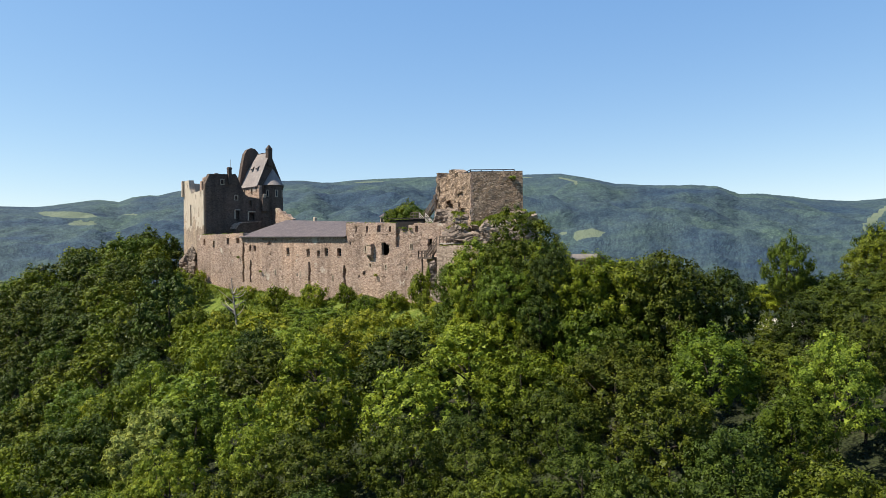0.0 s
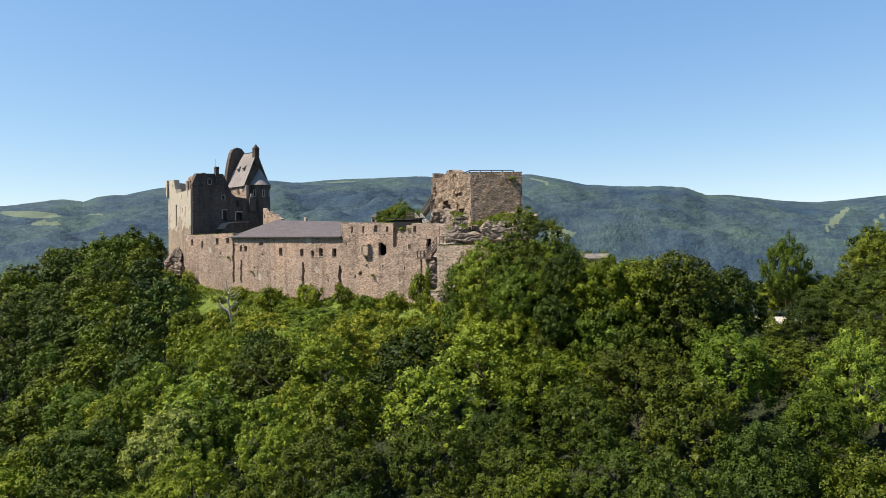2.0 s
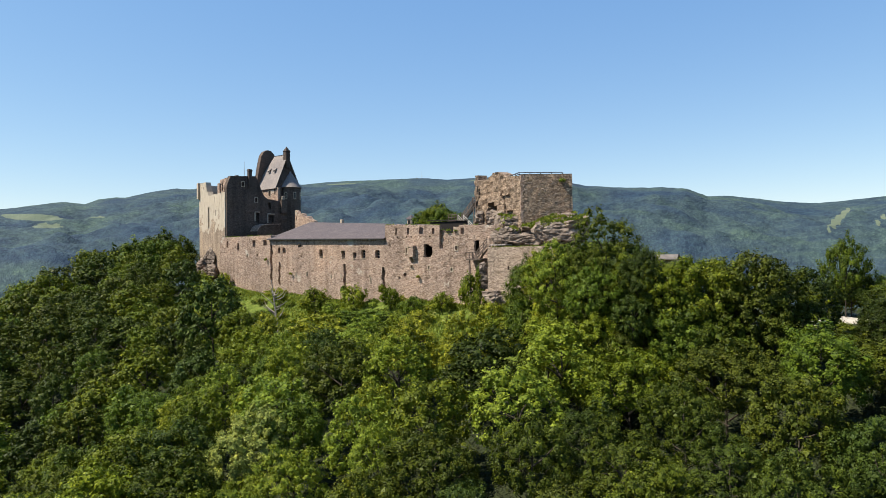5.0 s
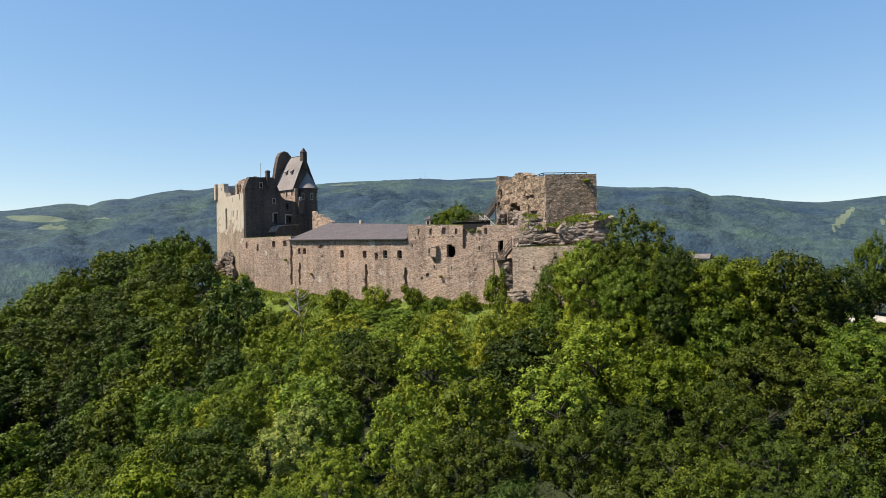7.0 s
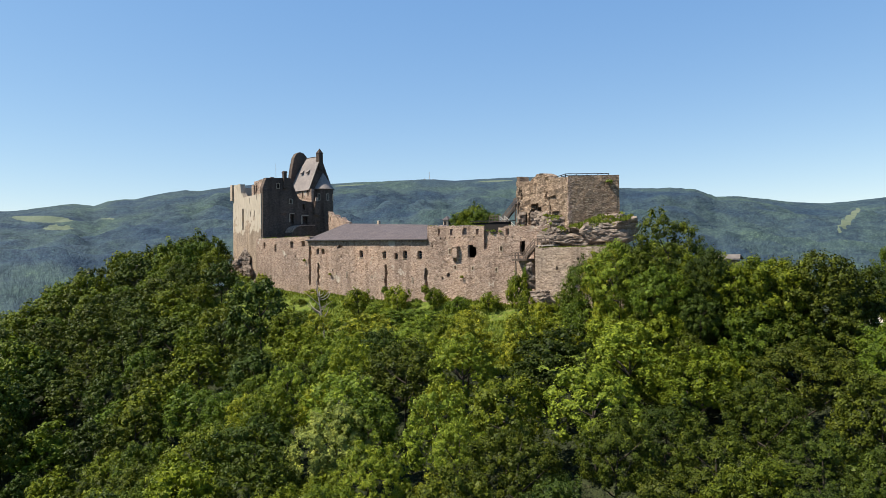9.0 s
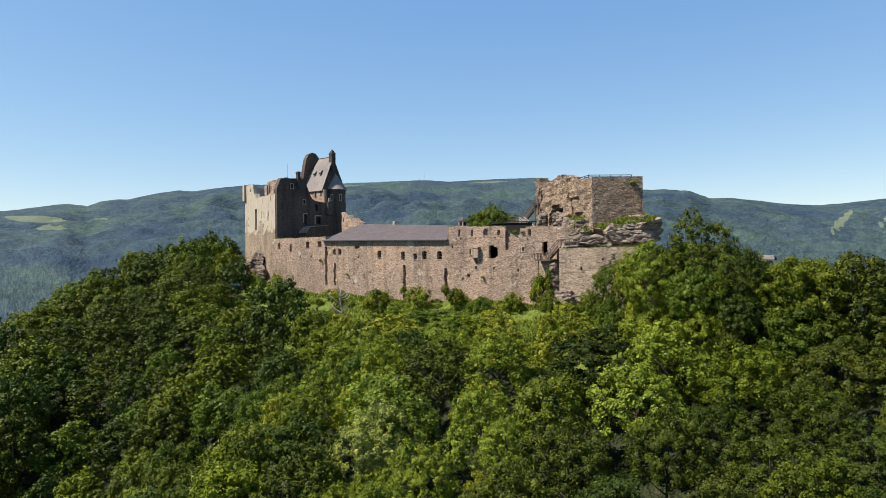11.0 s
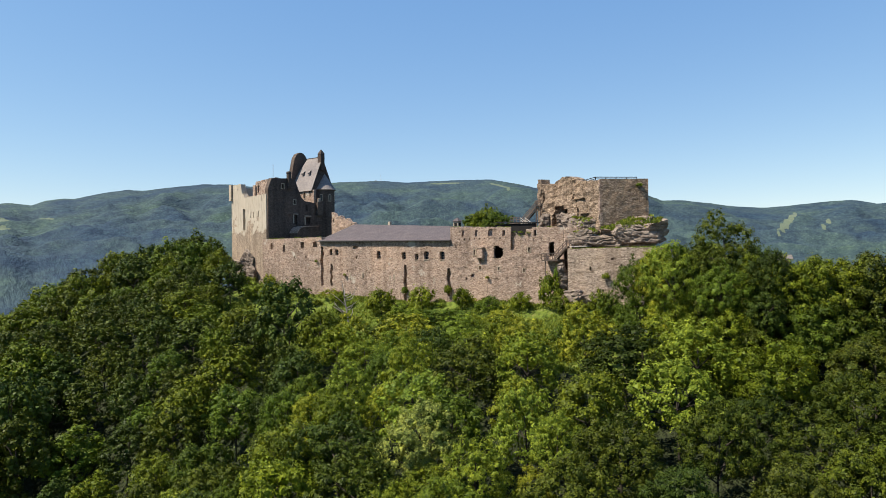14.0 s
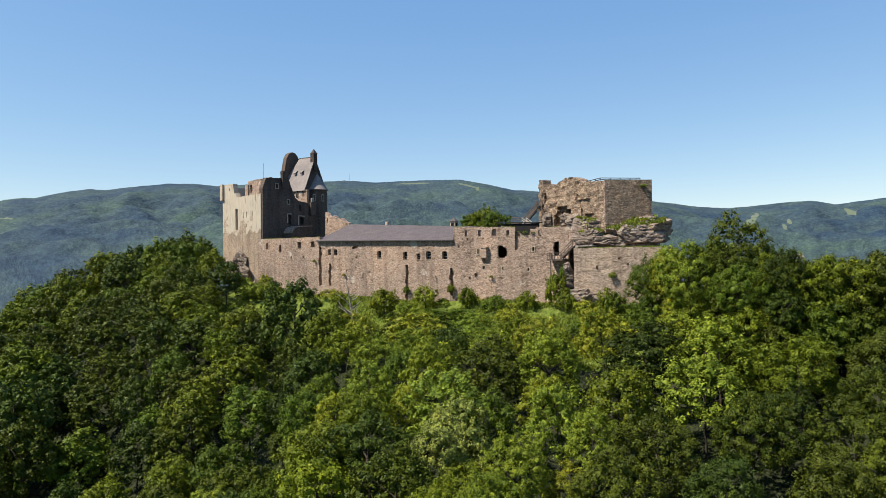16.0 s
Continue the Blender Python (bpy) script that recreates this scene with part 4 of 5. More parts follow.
# dressed corner stones
for k in range(19):
    bm = bmesh.new()
    long, z = (0.62 if k % 2 else 0.42), 55.5 + 0.4 * k
    d1, d2 = Vector((KA[0] - KB[0], KA[1] - KB[1], 0)).normalized(), Vector((KC[0] - KB[0], KC[1] - KB[1], 0)).normalized()
    c = Vector((KB[0], KB[1], 0)) - (d1 + d2) * 0.03
    ring = [c, c + d2 * (0.95 - long), c + d2 * (0.95 - long) + d1 * long, c + d1 * long]
    prism(bm, [(p.x, p.y) for p in ring], z, z + 0.37)
    part("quoin", bm, STONE, keep)
bm = bmesh.new()
prism(bm, [(-90.0, 97.2), (-74.5, 87.2), (-69.0, 91.0), (-83.0, 101.8)], 55.0, 62.0)
part("platform", bm, KEEP_STONE, keep)
railing = thing("platform_railing", (-72, 90, 63), "dark metal railing along the keep's viewing platform", "railing")
pts = [(-79.5, 89.6, 62.8), (-74.9, 87.0, 63.1), (-69.2, 91.2, 63.0)]
for a, b in zip(pts, pts[1:]):
    for hz in (0.65, 0.35):
        bm = bmesh.new()
        beam(bm, Vector(a) + Vector((0, 0, hz)), Vector(b) + Vector((0, 0, hz)), 0.12)
        part("rail", bm, IRON, railing)
    for k in range(5):
        p = Vector(a).lerp(Vector(b), k / 4)
        bm = bmesh.new()
        beam(bm, p - Vector((0, 0, 1.0)), p + Vector((0, 0, 0.7)), 0.1)
        part("post", bm, IRON, railing)

rock = thing("castle_rock", (-73, 86, 44), "layered brown rock outcrop carrying the keep", "rock")
ROCKS = [((-75.9, 85.2, 53.0), (2.0, 1.5, 1.7), 3.0, 0.0), ((-76.6, 86.6, 55.0), (2.0, 1.4, 2.0), 6.0, 0.4), ((-88.9, 94.4, 56.2), (1.4, 1.3, 2.5), 7.0, 0.4), ((-83.0, 90.9, 56.0), (1.3, 1.2, 2.7), 8.0, 0.2),
         ((-81.0, 89.9, 55.4), (1.8, 1.3, 2.2), 9.0, 0.3), ((-78.4, 87.9, 55.2), (1.8, 1.2, 2.2), 10.0, 0.1), ((-79.7, 83.6, 46.4), (1.2, 1.0, 2.6), 11.0, 0.0), ((-76.2, 81.0, 43.6), (2.0, 1.0, 1.2), 12.0, 0.2),
         ((-72.9, 80.7, 43.2), (1.3, 0.9, 1.0), 13.0, 0.0), ((-66.6, 80.9, 45.6), (0.9, 0.8, 1.5), 14.0, 0.3), ((-64.9, 80.2, 43.6), (1.7, 1.0, 1.3), 15.0, 0.0), ((-85.0, 94.0, 53.6), (7.0, 2.6, 2.2), 16.0, -0.5),
         ((-67.3, 87.6, 53.6), (3.6, 3.0, 2.3), 17.0, 0.5), ((-72.6, 85.8, 52.6), (4.4, 2.2, 1.35), 18.0, 0.1), ((-71.4, 87.2, 54.6), (4.2, 2.4, 1.2), 19.0, -0.2), ((-76.2, 86.6, 53.4), (2.6, 2.0, 1.6), 20.0, 0.5), ((-65.6, 88.6, 54.8), (2.4, 2.2, 1.5), 21.0, 0.2)]
for c, s, seed, turn in ROCKS:
    bm = bmesh.new()
    boulder(bm, c, s, seed * 3.7, 5, turn, 0.12)
    part("boulder", bm, ROCK, rock)
# the beds that carry the keep's corner, stepping back as they rise
BEDS = [(-71.4, 89.0, 6.4, 4.6, 50.9, 52.1), (-71.0, 88.9, 6.0, 4.5, 52.0, 53.6), (-71.2, 89.0, 6.3, 4.2, 53.45, 54.1), (-70.7, 89.0, 5.8, 3.7, 54.0, 55.5), (-70.6, 89.4, 5.7, 3.2, 55.35, 56.0), (-70.4, 89.8, 4.9, 2.8, 55.9, 56.6)]
for i, (x, y, rx, ry, z0, z1) in enumerate(BEDS):
    bm = bmesh.new()
    bed(bm, (x, y), rx * 0.9, ry * 0.86, z0, z1, i + 1.0, (0.07 + 0.04 * math.sin(i * 2.4), 0.06))
    part("rock_bed", bm, ROCK, rock)
outcrop = thing("rock_outcrop", (-170, 90, 44), "pale crag under the house beside the trees", "rock")
for c, s, seed in (((-172.4, 89.6, 46.0), (2.0, 1.2, 2.0), 22.0), ((-176.6, 90.6, 46.6), (2.1, 1.2, 2.4), 23.0), ((-181.2, 91.8, 47.6), (2.3, 1.4, 2.8), 24.0), ((-165.4, 87.4, 43.8), (1.6, 0.9, 1.8), 25.0), ((-172.9, 90.0, 49.4), (1.6, 1.1, 2.6), 26.0), ((-175.8, 91.0, 50.6), (1.9, 1.2, 2.8), 27.0), ((-170.2, 88.8, 47.0), (1.6, 1.0, 2.2), 28.0)):
    bm = bmesh.new()
    boulder(bm, c, s, seed, 5, 0.1 * seed, 0.2)
    part("boulder", bm, ROCK, outcrop)

lower = thing("lower_wall", (-70, 82, 44), "lower retaining wall of grey rubble below the rock", "castle wall")
part("wall", wall(bmesh.new(), (-78.0, 82.2), (-61.5, 81.7), 1.4, 42.0, ragged(51.45, 0.12, 31.0), ((4.3, 48.0, 0.3, 0.5, 0.5), (9.7, 48.6, 0.35, 0.4, 0.5), (8.2, 49.6, 0.4, 0.3, 0.5)), 0.55, 0.06, 41.0), GREY_STONE, lower)
bm = bmesh.new()
prism(bm, [(-78, 83.5), (-61.6, 83.0), (-63.0, 92), (-78, 90)], 44, 51.2)
part("fill", bm, ROCK, lower)


# ---------------------------------------------------------------- timber stairs and gallery
def rail_run(parent, a, b, posts, mat, high=1.05):
    a, b = Vector(a), Vector(b)
    for hz in (high, high * 0.55):
        bm = bmesh.new()
        beam(bm, a + Vector((0, 0, hz)), b + Vector((0, 0, hz)), 0.09, 0.12)
        part("rail", bm, mat, parent)
    for k in range(posts):
        p = a.lerp(b, k / (posts - 1))
        bm = bmesh.new()
        beam(bm, p - Vector((0, 0, 0.1)), p + Vector((0, 0, high + 0.05)), 0.1)
        part("post", bm, mat, parent)


def flight(parent, a, b, width, mat, side, steps):
    """A straight flight: two strings and treads. side: the level direction across it."""
    a, b, side = Vector(a), Vector(b), Vector(side).normalized()
    for s in (0, width):
        bm = bmesh.new()
        beam(bm, a + side * s, b + side * s, 0.09, 0.3)
        part("string", bm, mat, parent)
    for k in range(steps):
        p = a.lerp(b, (k + 0.5) / steps) + Vector((0, 0, 0.1))
        bm = bmesh.new()
        beam(bm, p, p + side * width, 0.3, 0.05)
        part("tread", bm, mat, parent)


gal = thing("timber_gallery", (-80, 83, 45), "weathered timber gallery and steps at the wall's end", "wooden stair")
bm = bmesh.new()
for k in range(8):
    x = -83.9 + 0.5 * k
    box(bm, (x, 83.9, 49.35), (x + 0.46, 85.8, 49.65))
part("deck", bm, TIMBER, gal)
rail_run(gal, (-83.9, 83.95, 49.65), (-80.4, 83.95, 49.65), 6, TIMBER)
rail_run(gal, (-83.9, 83.95, 49.65), (-83.9, 85.7, 49.65), 3, TIMBER)
flight(gal, (-80.9, 83.0, 49.7), (-78.4, 82.6, 51.85), 1.1, TIMBER, (0, 1, 0), 13)
rail_run(gal, (-80.9, 83.0, 49.7), (-78.4, 82.6, 51.85), 4, TIMBER)
bm = bmesh.new()
box(bm, (-77.9, 82.6, 51.75), (-74.6, 84.4, 51.9))
part("upper_deck", bm, PALE_TIMBER, gal)
rail_run(gal, (-77.8, 82.65, 51.9), (-74.7, 82.65, 51.9), 5, TIMBER)
rail_run(gal, (-77.8, 84.3, 51.9), (-74.7, 84.3, 51.9), 5, TIMBER)
for x, y in ((-83.4, 84.3), (-80.2, 84.2), (-77.4, 82.9)):
    bm = bmesh.new()
    beam(bm, (x, y, 46.0), (x, y, 49.6 if x < -78 else 51.8), 0.2)
    part("prop", bm, TIMBER, gal)

st = thing("keep_stair", (-94, 95.5, 53), "timber stair with railings climbing to the keep's door", "wooden stair")
flight(st, (-89.6, 93.4, 53.7), (-94.9, 95.3, 57.0), 1.2, PALE_TIMBER, (0.35, 1, 0), 13)
rail_run(st, (-89.6, 93.4, 53.7), (-94.9, 95.3, 57.0), 4, PALE_TIMBER, 1.0)
rail_run(st, (-89.2, 94.6, 53.7), (-94.5, 96.5, 57.0), 4, PALE_TIMBER, 1.0)
bm = bmesh.new()
prism(bm, [(-94.8, 95.0), (-97.3, 95.2), (-97.1, 98.2), (-94.4, 98.0)], 56.85, 57.0)
part("half_landing", bm, TIMBER, st)
rail_run(st, (-94.9, 95.1, 57.0), (-97.2, 95.3, 57.0), 4, TIMBER, 1.1)
flight(st, (-95.4, 97.0, 57.1), (-91.9, 96.6, 60.2), 1.1, TIMBER, (0.1, 1, 0), 17)
rail_run(st, (-95.4, 97.0, 57.1), (-91.9, 96.6, 60.2), 5, TIMBER, 1.0)
rail_run(st, (-95.3, 98.1, 57.1), (-91.8, 97.7, 60.2), 5, TIMBER, 1.0)
bm = bmesh.new()
prism(bm, [(-92.2, 96.4), (-90.2, 95.0), (-89.4, 95.8), (-92.0, 97.8)], 60.1, 60.25)
part("landing", bm, TIMBER, st)
rail_run(st, (-92.1, 96.3, 60.2), (-90.1, 94.9, 60.2), 3, TIMBER, 1.0)
for x, y, z in ((-90.3, 95.1, 60.1), (-92.0, 96.6, 60.1), (-97.0, 95.4, 56.9), (-94.9, 97.8, 56.9), (-94.9, 95.2, 56.9)):
    bm = bmesh.new()
    beam(bm, (x, y, 52.5), (x, y, z), 0.16)
    part("prop", bm, TIMBER, st)

YARD = (-29.3, 90.5)
# ---------------------------------------------------------------- gate tower roof and pale yard beyond the trees
gate = thing("gatehouse", (-42.6, 69, 38), "low stone gatehouse with a pale flat-pitched roof among the trees", "outbuilding")
part("wall", wall(bmesh.new(), (-44.4, 67.4), (-40.9, 68.2), 2.6, 36.0, 49.3, (), 1.2, 0.06, 51.0), STONE, gate)
bm = bmesh.new()
poly_slab(bm, [(-45.0, 66.8, 49.35), (-40.5, 67.9, 49.35), (-40.9, 69.2, 49.85), (-44.4, 68.4, 49.85)], (0, 0, 0.12))
poly_slab(bm, [(-41.0, 70.8, 49.35), (-45.4, 69.8, 49.35), (-44.4, 68.44, 49.85), (-40.9, 69.24, 49.85)], (0, 0, 0.12))
part("roof", bm, DULL_SHINGLE, gate)
def clearing(x, y, rx, ry):
    """A patch of bare pale ground that follows the slope."""
    vs = [(x, y, ground(x, y) + 0.08)]
    k = 24
    for f in (0.35, 0.7, 1.0):
        for i in range(k):
            a = 2 * math.pi * i / k
            w = f * (1 + 0.3 * noise.noise(Vector((math.cos(a) * 1.5 + x, math.sin(a) * 1.5, 4))))
            px, py = x + rx * w * math.cos(a), y + ry * w * math.sin(a)
            vs.append((px, py, ground(px, py) + (0.08 if f < 1 else -0.1)))
    fs = [(0, 1 + i, 1 + (i + 1) % k) for i in range(k)]
    for j in range(2):
        o = 1 + j * k
        fs += [(o + i, o + k + i, o + k + (i + 1) % k, o + (i + 1) % k) for i in range(k)]
    return mesh_of("yard", vs, fs, GRAVEL, True)


yard = new("yard", clearing(YARD[0], YARD[1], 4.0, 6.5))
tagged(yard, "pale bare ground of a small yard among the trees", "yard", kind="structure")


# ---------------------------------------------------------------- trees
def crown_data(seed, radius, high, lobes, leaves, leaf, girth=(0.09, 0.18), tiers=0.85, boughs=15):
    """A crown as an uneven egg of boughs, each with many tufts of leafy sprays, about the origin at its foot."""
    g = np.random.default_rng(seed)

    def unit(v):
        return v / np.linalg.norm(v, axis=1)[:, None]

    def spread(n, low, jitter):
        i = np.arange(n)
        z = 1 - (1 - low) * (i + 0.5) / n
        a = i * 2.39996 + g.uniform(0, 6.28)
        d = np.stack((np.sqrt(1 - z * z) * np.cos(a), np.sqrt(1 - z * z) * np.sin(a), z), 1)
        return unit(d + g.normal(scale=jitter / math.sqrt(n), size=d.shape))

    # the tufts: spread over the egg, far out on the boughs and drawn in between them
    bough = spread(boughs, -0.5, 1.1)
    d = spread(lobes, -0.62, 1.3)
    w = g.uniform(0, 6.28, 4)
    az = np.arctan2(d[:, 1], d[:, 0])
    bulge = 1 + 0.10 * np.sin(2 * az + w[0]) + 0.07 * np.sin(3 * az + w[1]) + 0.08 * np.sin(4 * d[:, 2] + w[2])
    push = g.uniform(0.82, 1.0, boughs)
    near = d @ bough.T
    k = bulge * (0.64 + 0.30 * np.clip((near.max(1) - 0.84) / 0.14, 0, 1) * push[near.argmax(1)]) * g.uniform(0.9, 1.08, lobes)
    r = radius * g.uniform(*girth, lobes)
    c = np.array([0, 0, high * 0.52]) + d * k[:, None] * np.array([radius, radius, high * 0.5])
    face = unit(0.6 * d + 0.6 * bough[near.argmax(1)] + np.array([0, 0, 0.25]))
    # the sprays on the outer side of each tuft
    many = 6
    which = np.repeat(np.arange(lobes), many)
    e = unit(g.normal(size=(len(which), 3)) + 0.9 * face[which] + np.array([0, 0, 0.3]))
    q = c[which] + e * (r[which] * g.uniform(0.55, 1.35, len(which)))[:, None] * np.array([1, 1, tiers])
    # the leaves of each spray lie as a small dome
    per = max(3, int(leaves / len(which)))
    n = len(which) * per
    t = g.normal(size=(n, 3))
    out = np.repeat(unit(e + 0.5 * face[which]), per, 0)
    t -= out * np.sum(t * out, 1)[:, None]
    reach = np.repeat(r[which], per) * 0.33
    pos = np.repeat(q, per, 0) + t * reach[:, None] - out * (reach * 0.25 * np.sum(t * t, 1))[:, None] + g.normal(scale=0.05, size=(n, 3))
    nrm = unit(out * 0.8 + t * 0.3 + np.array([0, 0, 0.35]) + g.normal(scale=0.42, size=(n, 3)))
    u = unit(np.cross(nrm, g.normal(size=(n, 3))))
    v = np.cross(nrm, u)
    size = leaf * g.uniform(0.6, 1.35, n)
    verts = np.empty((n, 3, 3))
    for j, (x, y) in enumerate(((-0.75, -0.5), (0.8, -0.4), (0.0, 0.85))):
        verts[:, j] = pos + (size * g.uniform(0.75, 1.25, n))[:, None] * (u * x + v * y)
    # older leaves inside the tufts
    per = 15
    which = np.repeat(np.arange(lobes), per)
    e = unit(g.normal(size=(len(which), 3)) + 0.5 * d[which])
    pos = c[which] - d[which] * (r[which] * 0.5)[:, None] + e * (r[which] * 0.75)[:, None]
    u = unit(np.cross(e, g.normal(size=e.shape)))
    v = np.cross(e, u)
    size = r[which] * g.uniform(0.3, 0.52, len(which))
    inner = np.stack([pos + size[:, None] * (u * x + v * y) for x, y in ((-0.8, -0.5), (0.8, -0.5), (0.0, 0.9))], 1)
    verts = np.concatenate((verts, inner)).reshape(-1, 3)
    verts *= np.array([radius / np.quantile(np.hypot(verts[:, 0], verts[:, 1]), 0.97)] * 2 + [high / np.quantile(verts[:, 2], 0.998)])
    return verts.tolist(), [tuple(f) for f in np.arange(len(verts)).reshape(-1, 3).tolist()]


def trunk_data(seed, high, thick, limbs=5, reach=2.0):
    """A tapered trunk with limbs, as rings of six."""
    g = np.random.default_rng(seed)
    vs, fs = [], []

    def tube(a, b, r0, r1, k=6, n=3, bend=0.25):
        a, b = np.array(a, float), np.array(b, float)
        mid = g.normal(scale=bend, size=3)
        ax = (b - a) / np.linalg.norm(b - a)
        s = np.cross(ax, [0.3, 0.9, 0.2])
        s /= np.linalg.norm(s)
        q = np.cross(ax, s)
        o = len(vs)
        for i in range(n + 1):
            f = i / n
            c = a + (b - a) * f + mid * math.sin(math.pi * f)
            r = r0 + (r1 - r0) * f
            for j in range(k):
                an = 2 * math.pi * j / k
                vs.append((c + r * (s * math.cos(an) + q * math.sin(an))).tolist())
        for i in range(n):
            for j in range(k):
                fs.append((o + i * k + j, o + i * k + (j + 1) % k, o + (i + 1) * k + (j + 1) % k, o + (i + 1) * k + j))

    tube((0, 0, -9.0), (0, 0, high), thick, thick * 0.25, 7, 4)
    for i in range(limbs):
        an = 2 * math.pi * i / limbs + g.uniform(-0.4, 0.4)
        z = high * g.uniform(0.35, 0.8)
        tube((0, 0, z), (math.cos(an) * reach, math.sin(an) * reach, z + reach * g.uniform(0.4, 1.1)), thick * 0.45, thick * 0.1, 5, 3)
    return vs, fs


def tree_kind(name, label, seed, radius, high, stem, mat, lobes=56, leaves=2600, leaf=0.34, category="tree", bark=None, girth=(0.09, 0.18), tiers=0.85, boughs=15):
    """One tree with a trunk and a crown, its foot at the origin."""
    t = new(name)
    tagged(t, label, category)
    vs, fs = trunk_data(seed, stem + high * 0.7, 0.05 * radius, 6, radius * 0.6)
    a = new("trunk", mesh_of("trunk", vs, fs, bark or BARK, True))
    vs, fs = crown_data(seed, radius, high, lobes, leaves, leaf, girth, tiers, boughs)
    b = new("crown", mesh_of("crown", vs, fs, mat))
    b.location.z = stem
    a.parent = b.parent = t
    t["high"] = stem + high
    t["wide"] = radius
    return t


LEVELS = ((12400, 0.108, 150), (5800, 0.155, 115), (2800, 0.26, 80))  # leaves, leaf size and tufts of near, middle and far trees
KINDS = {}
for lev, (many, leaf, tufted) in enumerate(LEVELS):
    for k in range(3):
        s = 100 * lev + k
        big = 1.0 if lev == 0 else 1.15 if lev == 1 else 1.35
        KINDS.setdefault(("oak", lev), []).append(tree_kind("oak_tree", "broad green oak in full summer leaf on the slope", s + 1, 4.6 + 0.3 * k, 9.6 + 0.7 * k, 1.4, LEAF, tufted + 10 * k, many, leaf, girth=(0.09 * big, 0.18 * big), boughs=13 + k))
        KINDS.setdefault(("beech", lev), []).append(tree_kind("beech_tree", "dark green beech with a dense rounded crown", s + 11, 4.5 + 0.3 * k, 10.2 + 0.7 * k, 1.2, LEAF_DARK, tufted + 20, many, leaf, girth=(0.08 * big, 0.16 * big), boughs=17 + 2 * k))
        KINDS.setdefault(("locust", lev), []).append(tree_kind("locust_tree", "light yellow-green locust tree with feathery crown", s + 21, 4.3 + 0.3 * k, 10.2 + 0.7 * k, 1.4, LEAF_LIME, tufted + 10, many, leaf * 0.92, girth=(0.07 * big, 0.17 * big), tiers=0.7, boughs=19 + k))
KINDS["bush", 1] = [tree_kind("bush", "low leafy bush on the bank under the wall", 41 + k, 1.8 + 0.25 * k, 2.6 + 0.3 * k, 0.0, (LEAF, LEAF_LIME, LEAF, LEAF_LIME)[k], 45, 1500, 0.12, "bush", girth=(0.14, 0.26), boughs=8) for k in range(4)]
KINDS["sapling", 2] = [tree_kind("sapling", "young green tree in the shade between tall crowns", 61 + k, 2.0, 3.6, 0.2, LEAF_DARK, 40, 1000, 0.2, girth=(0.16, 0.3), boughs=9) for k in range(2)]
KINDS["blossom", 0] = [tree_kind("flowering_tree", "pale flowering tree covered in cream blossom", 51, 3.4, 8.6, 1.8, BLOSSOM, 160, 14000, 0.095, girth=(0.08, 0.17), boughs=18)]
rng = random.Random(7)
spots = []


def free(x, y, gap):
    return all((x - a) ** 2 + (y - b) ** 2 > ((gap + c) / 2) ** 2 for a, b, c in spots)


# the upper edge of the woods: from three places on the camera's way, pairs of bearing and rise in degrees
EDGE_A = [(8.5, 2.0), (9.5, 1.8), (10.8, 1.3), (11.9, 1.5), (13.0, 0.8), (15.0, 1.7), (15.6, 1.2), (16.3, -2.0), (17.5, -1.7), (19.0, -0.6), (21.0, -0.3), (23.1, 0.3), (26.0, -0.1), (28.6, 0.3), (31.3, 1.1), (32.6, 2.8), (33.3, 3.8), (34.2, 4.2), (35.0, 4.0), (35.6, 3.2), (36.2, 1.8), (37.6, 0.5), (39.9, -0.2), (40.6, -0.8), (41.1, -3.8), (42.4, -2.7), (44.5, -3.8), (46.8, -4.5), (48.6, -3.9), (49.9, -3.9), (51.7, -4.1), (53.4, -3.7), (54.7, -2.9), (56.8, -2.5), (58.1, -2.8), (59.3, -2.3), (61.2, -0.8), (61.7, 0.7), (62.9, 2.0), (64.5, 2.5), (65.6, 2.2), (67.1, 1.3), (69.3, 1.3), (71.0, 0.4), (72.7, -0.4)]
EDGE_B = [(9.0, -1.3), (11.2, -0.5), (13.3, 0.4), (14.8, 0.2), (16.7, -0.3), (18.6, -0.0), (21.0, 0.4), (22.6, 0.9), (23.0, 2.0), (23.8, 2.8), (24.4, 3.6), (25.5, 4.0), (26.4, 3.4), (27.1, 2.1), (27.7, 1.0), (29.4, 0.7), (31.7, -0.3), (32.1, -2.1), (34.4, -2.5), (35.8, -3.0), (37.6, -3.6), (40.3, -4.3), (42.2, -4.6), (44.0, -3.8), (45.8, -4.1), (47.2, -3.5), (49.4, -3.2), (52.1, -3.6), (53.4, -2.4), (54.2, -1.8), (55.9, -1.3), (57.2, -0.9), (58.0, 0.7), (58.9, 1.9), (60.3, 2.8), (61.7, 2.4), (62.9, 1.4), (64.5, 1.2), (66.0, 0.9), (67.9, -0.2), (69.6, -1.0), (71.0, -1.7), (72.1, -2.8), (73.1, -3.8)]
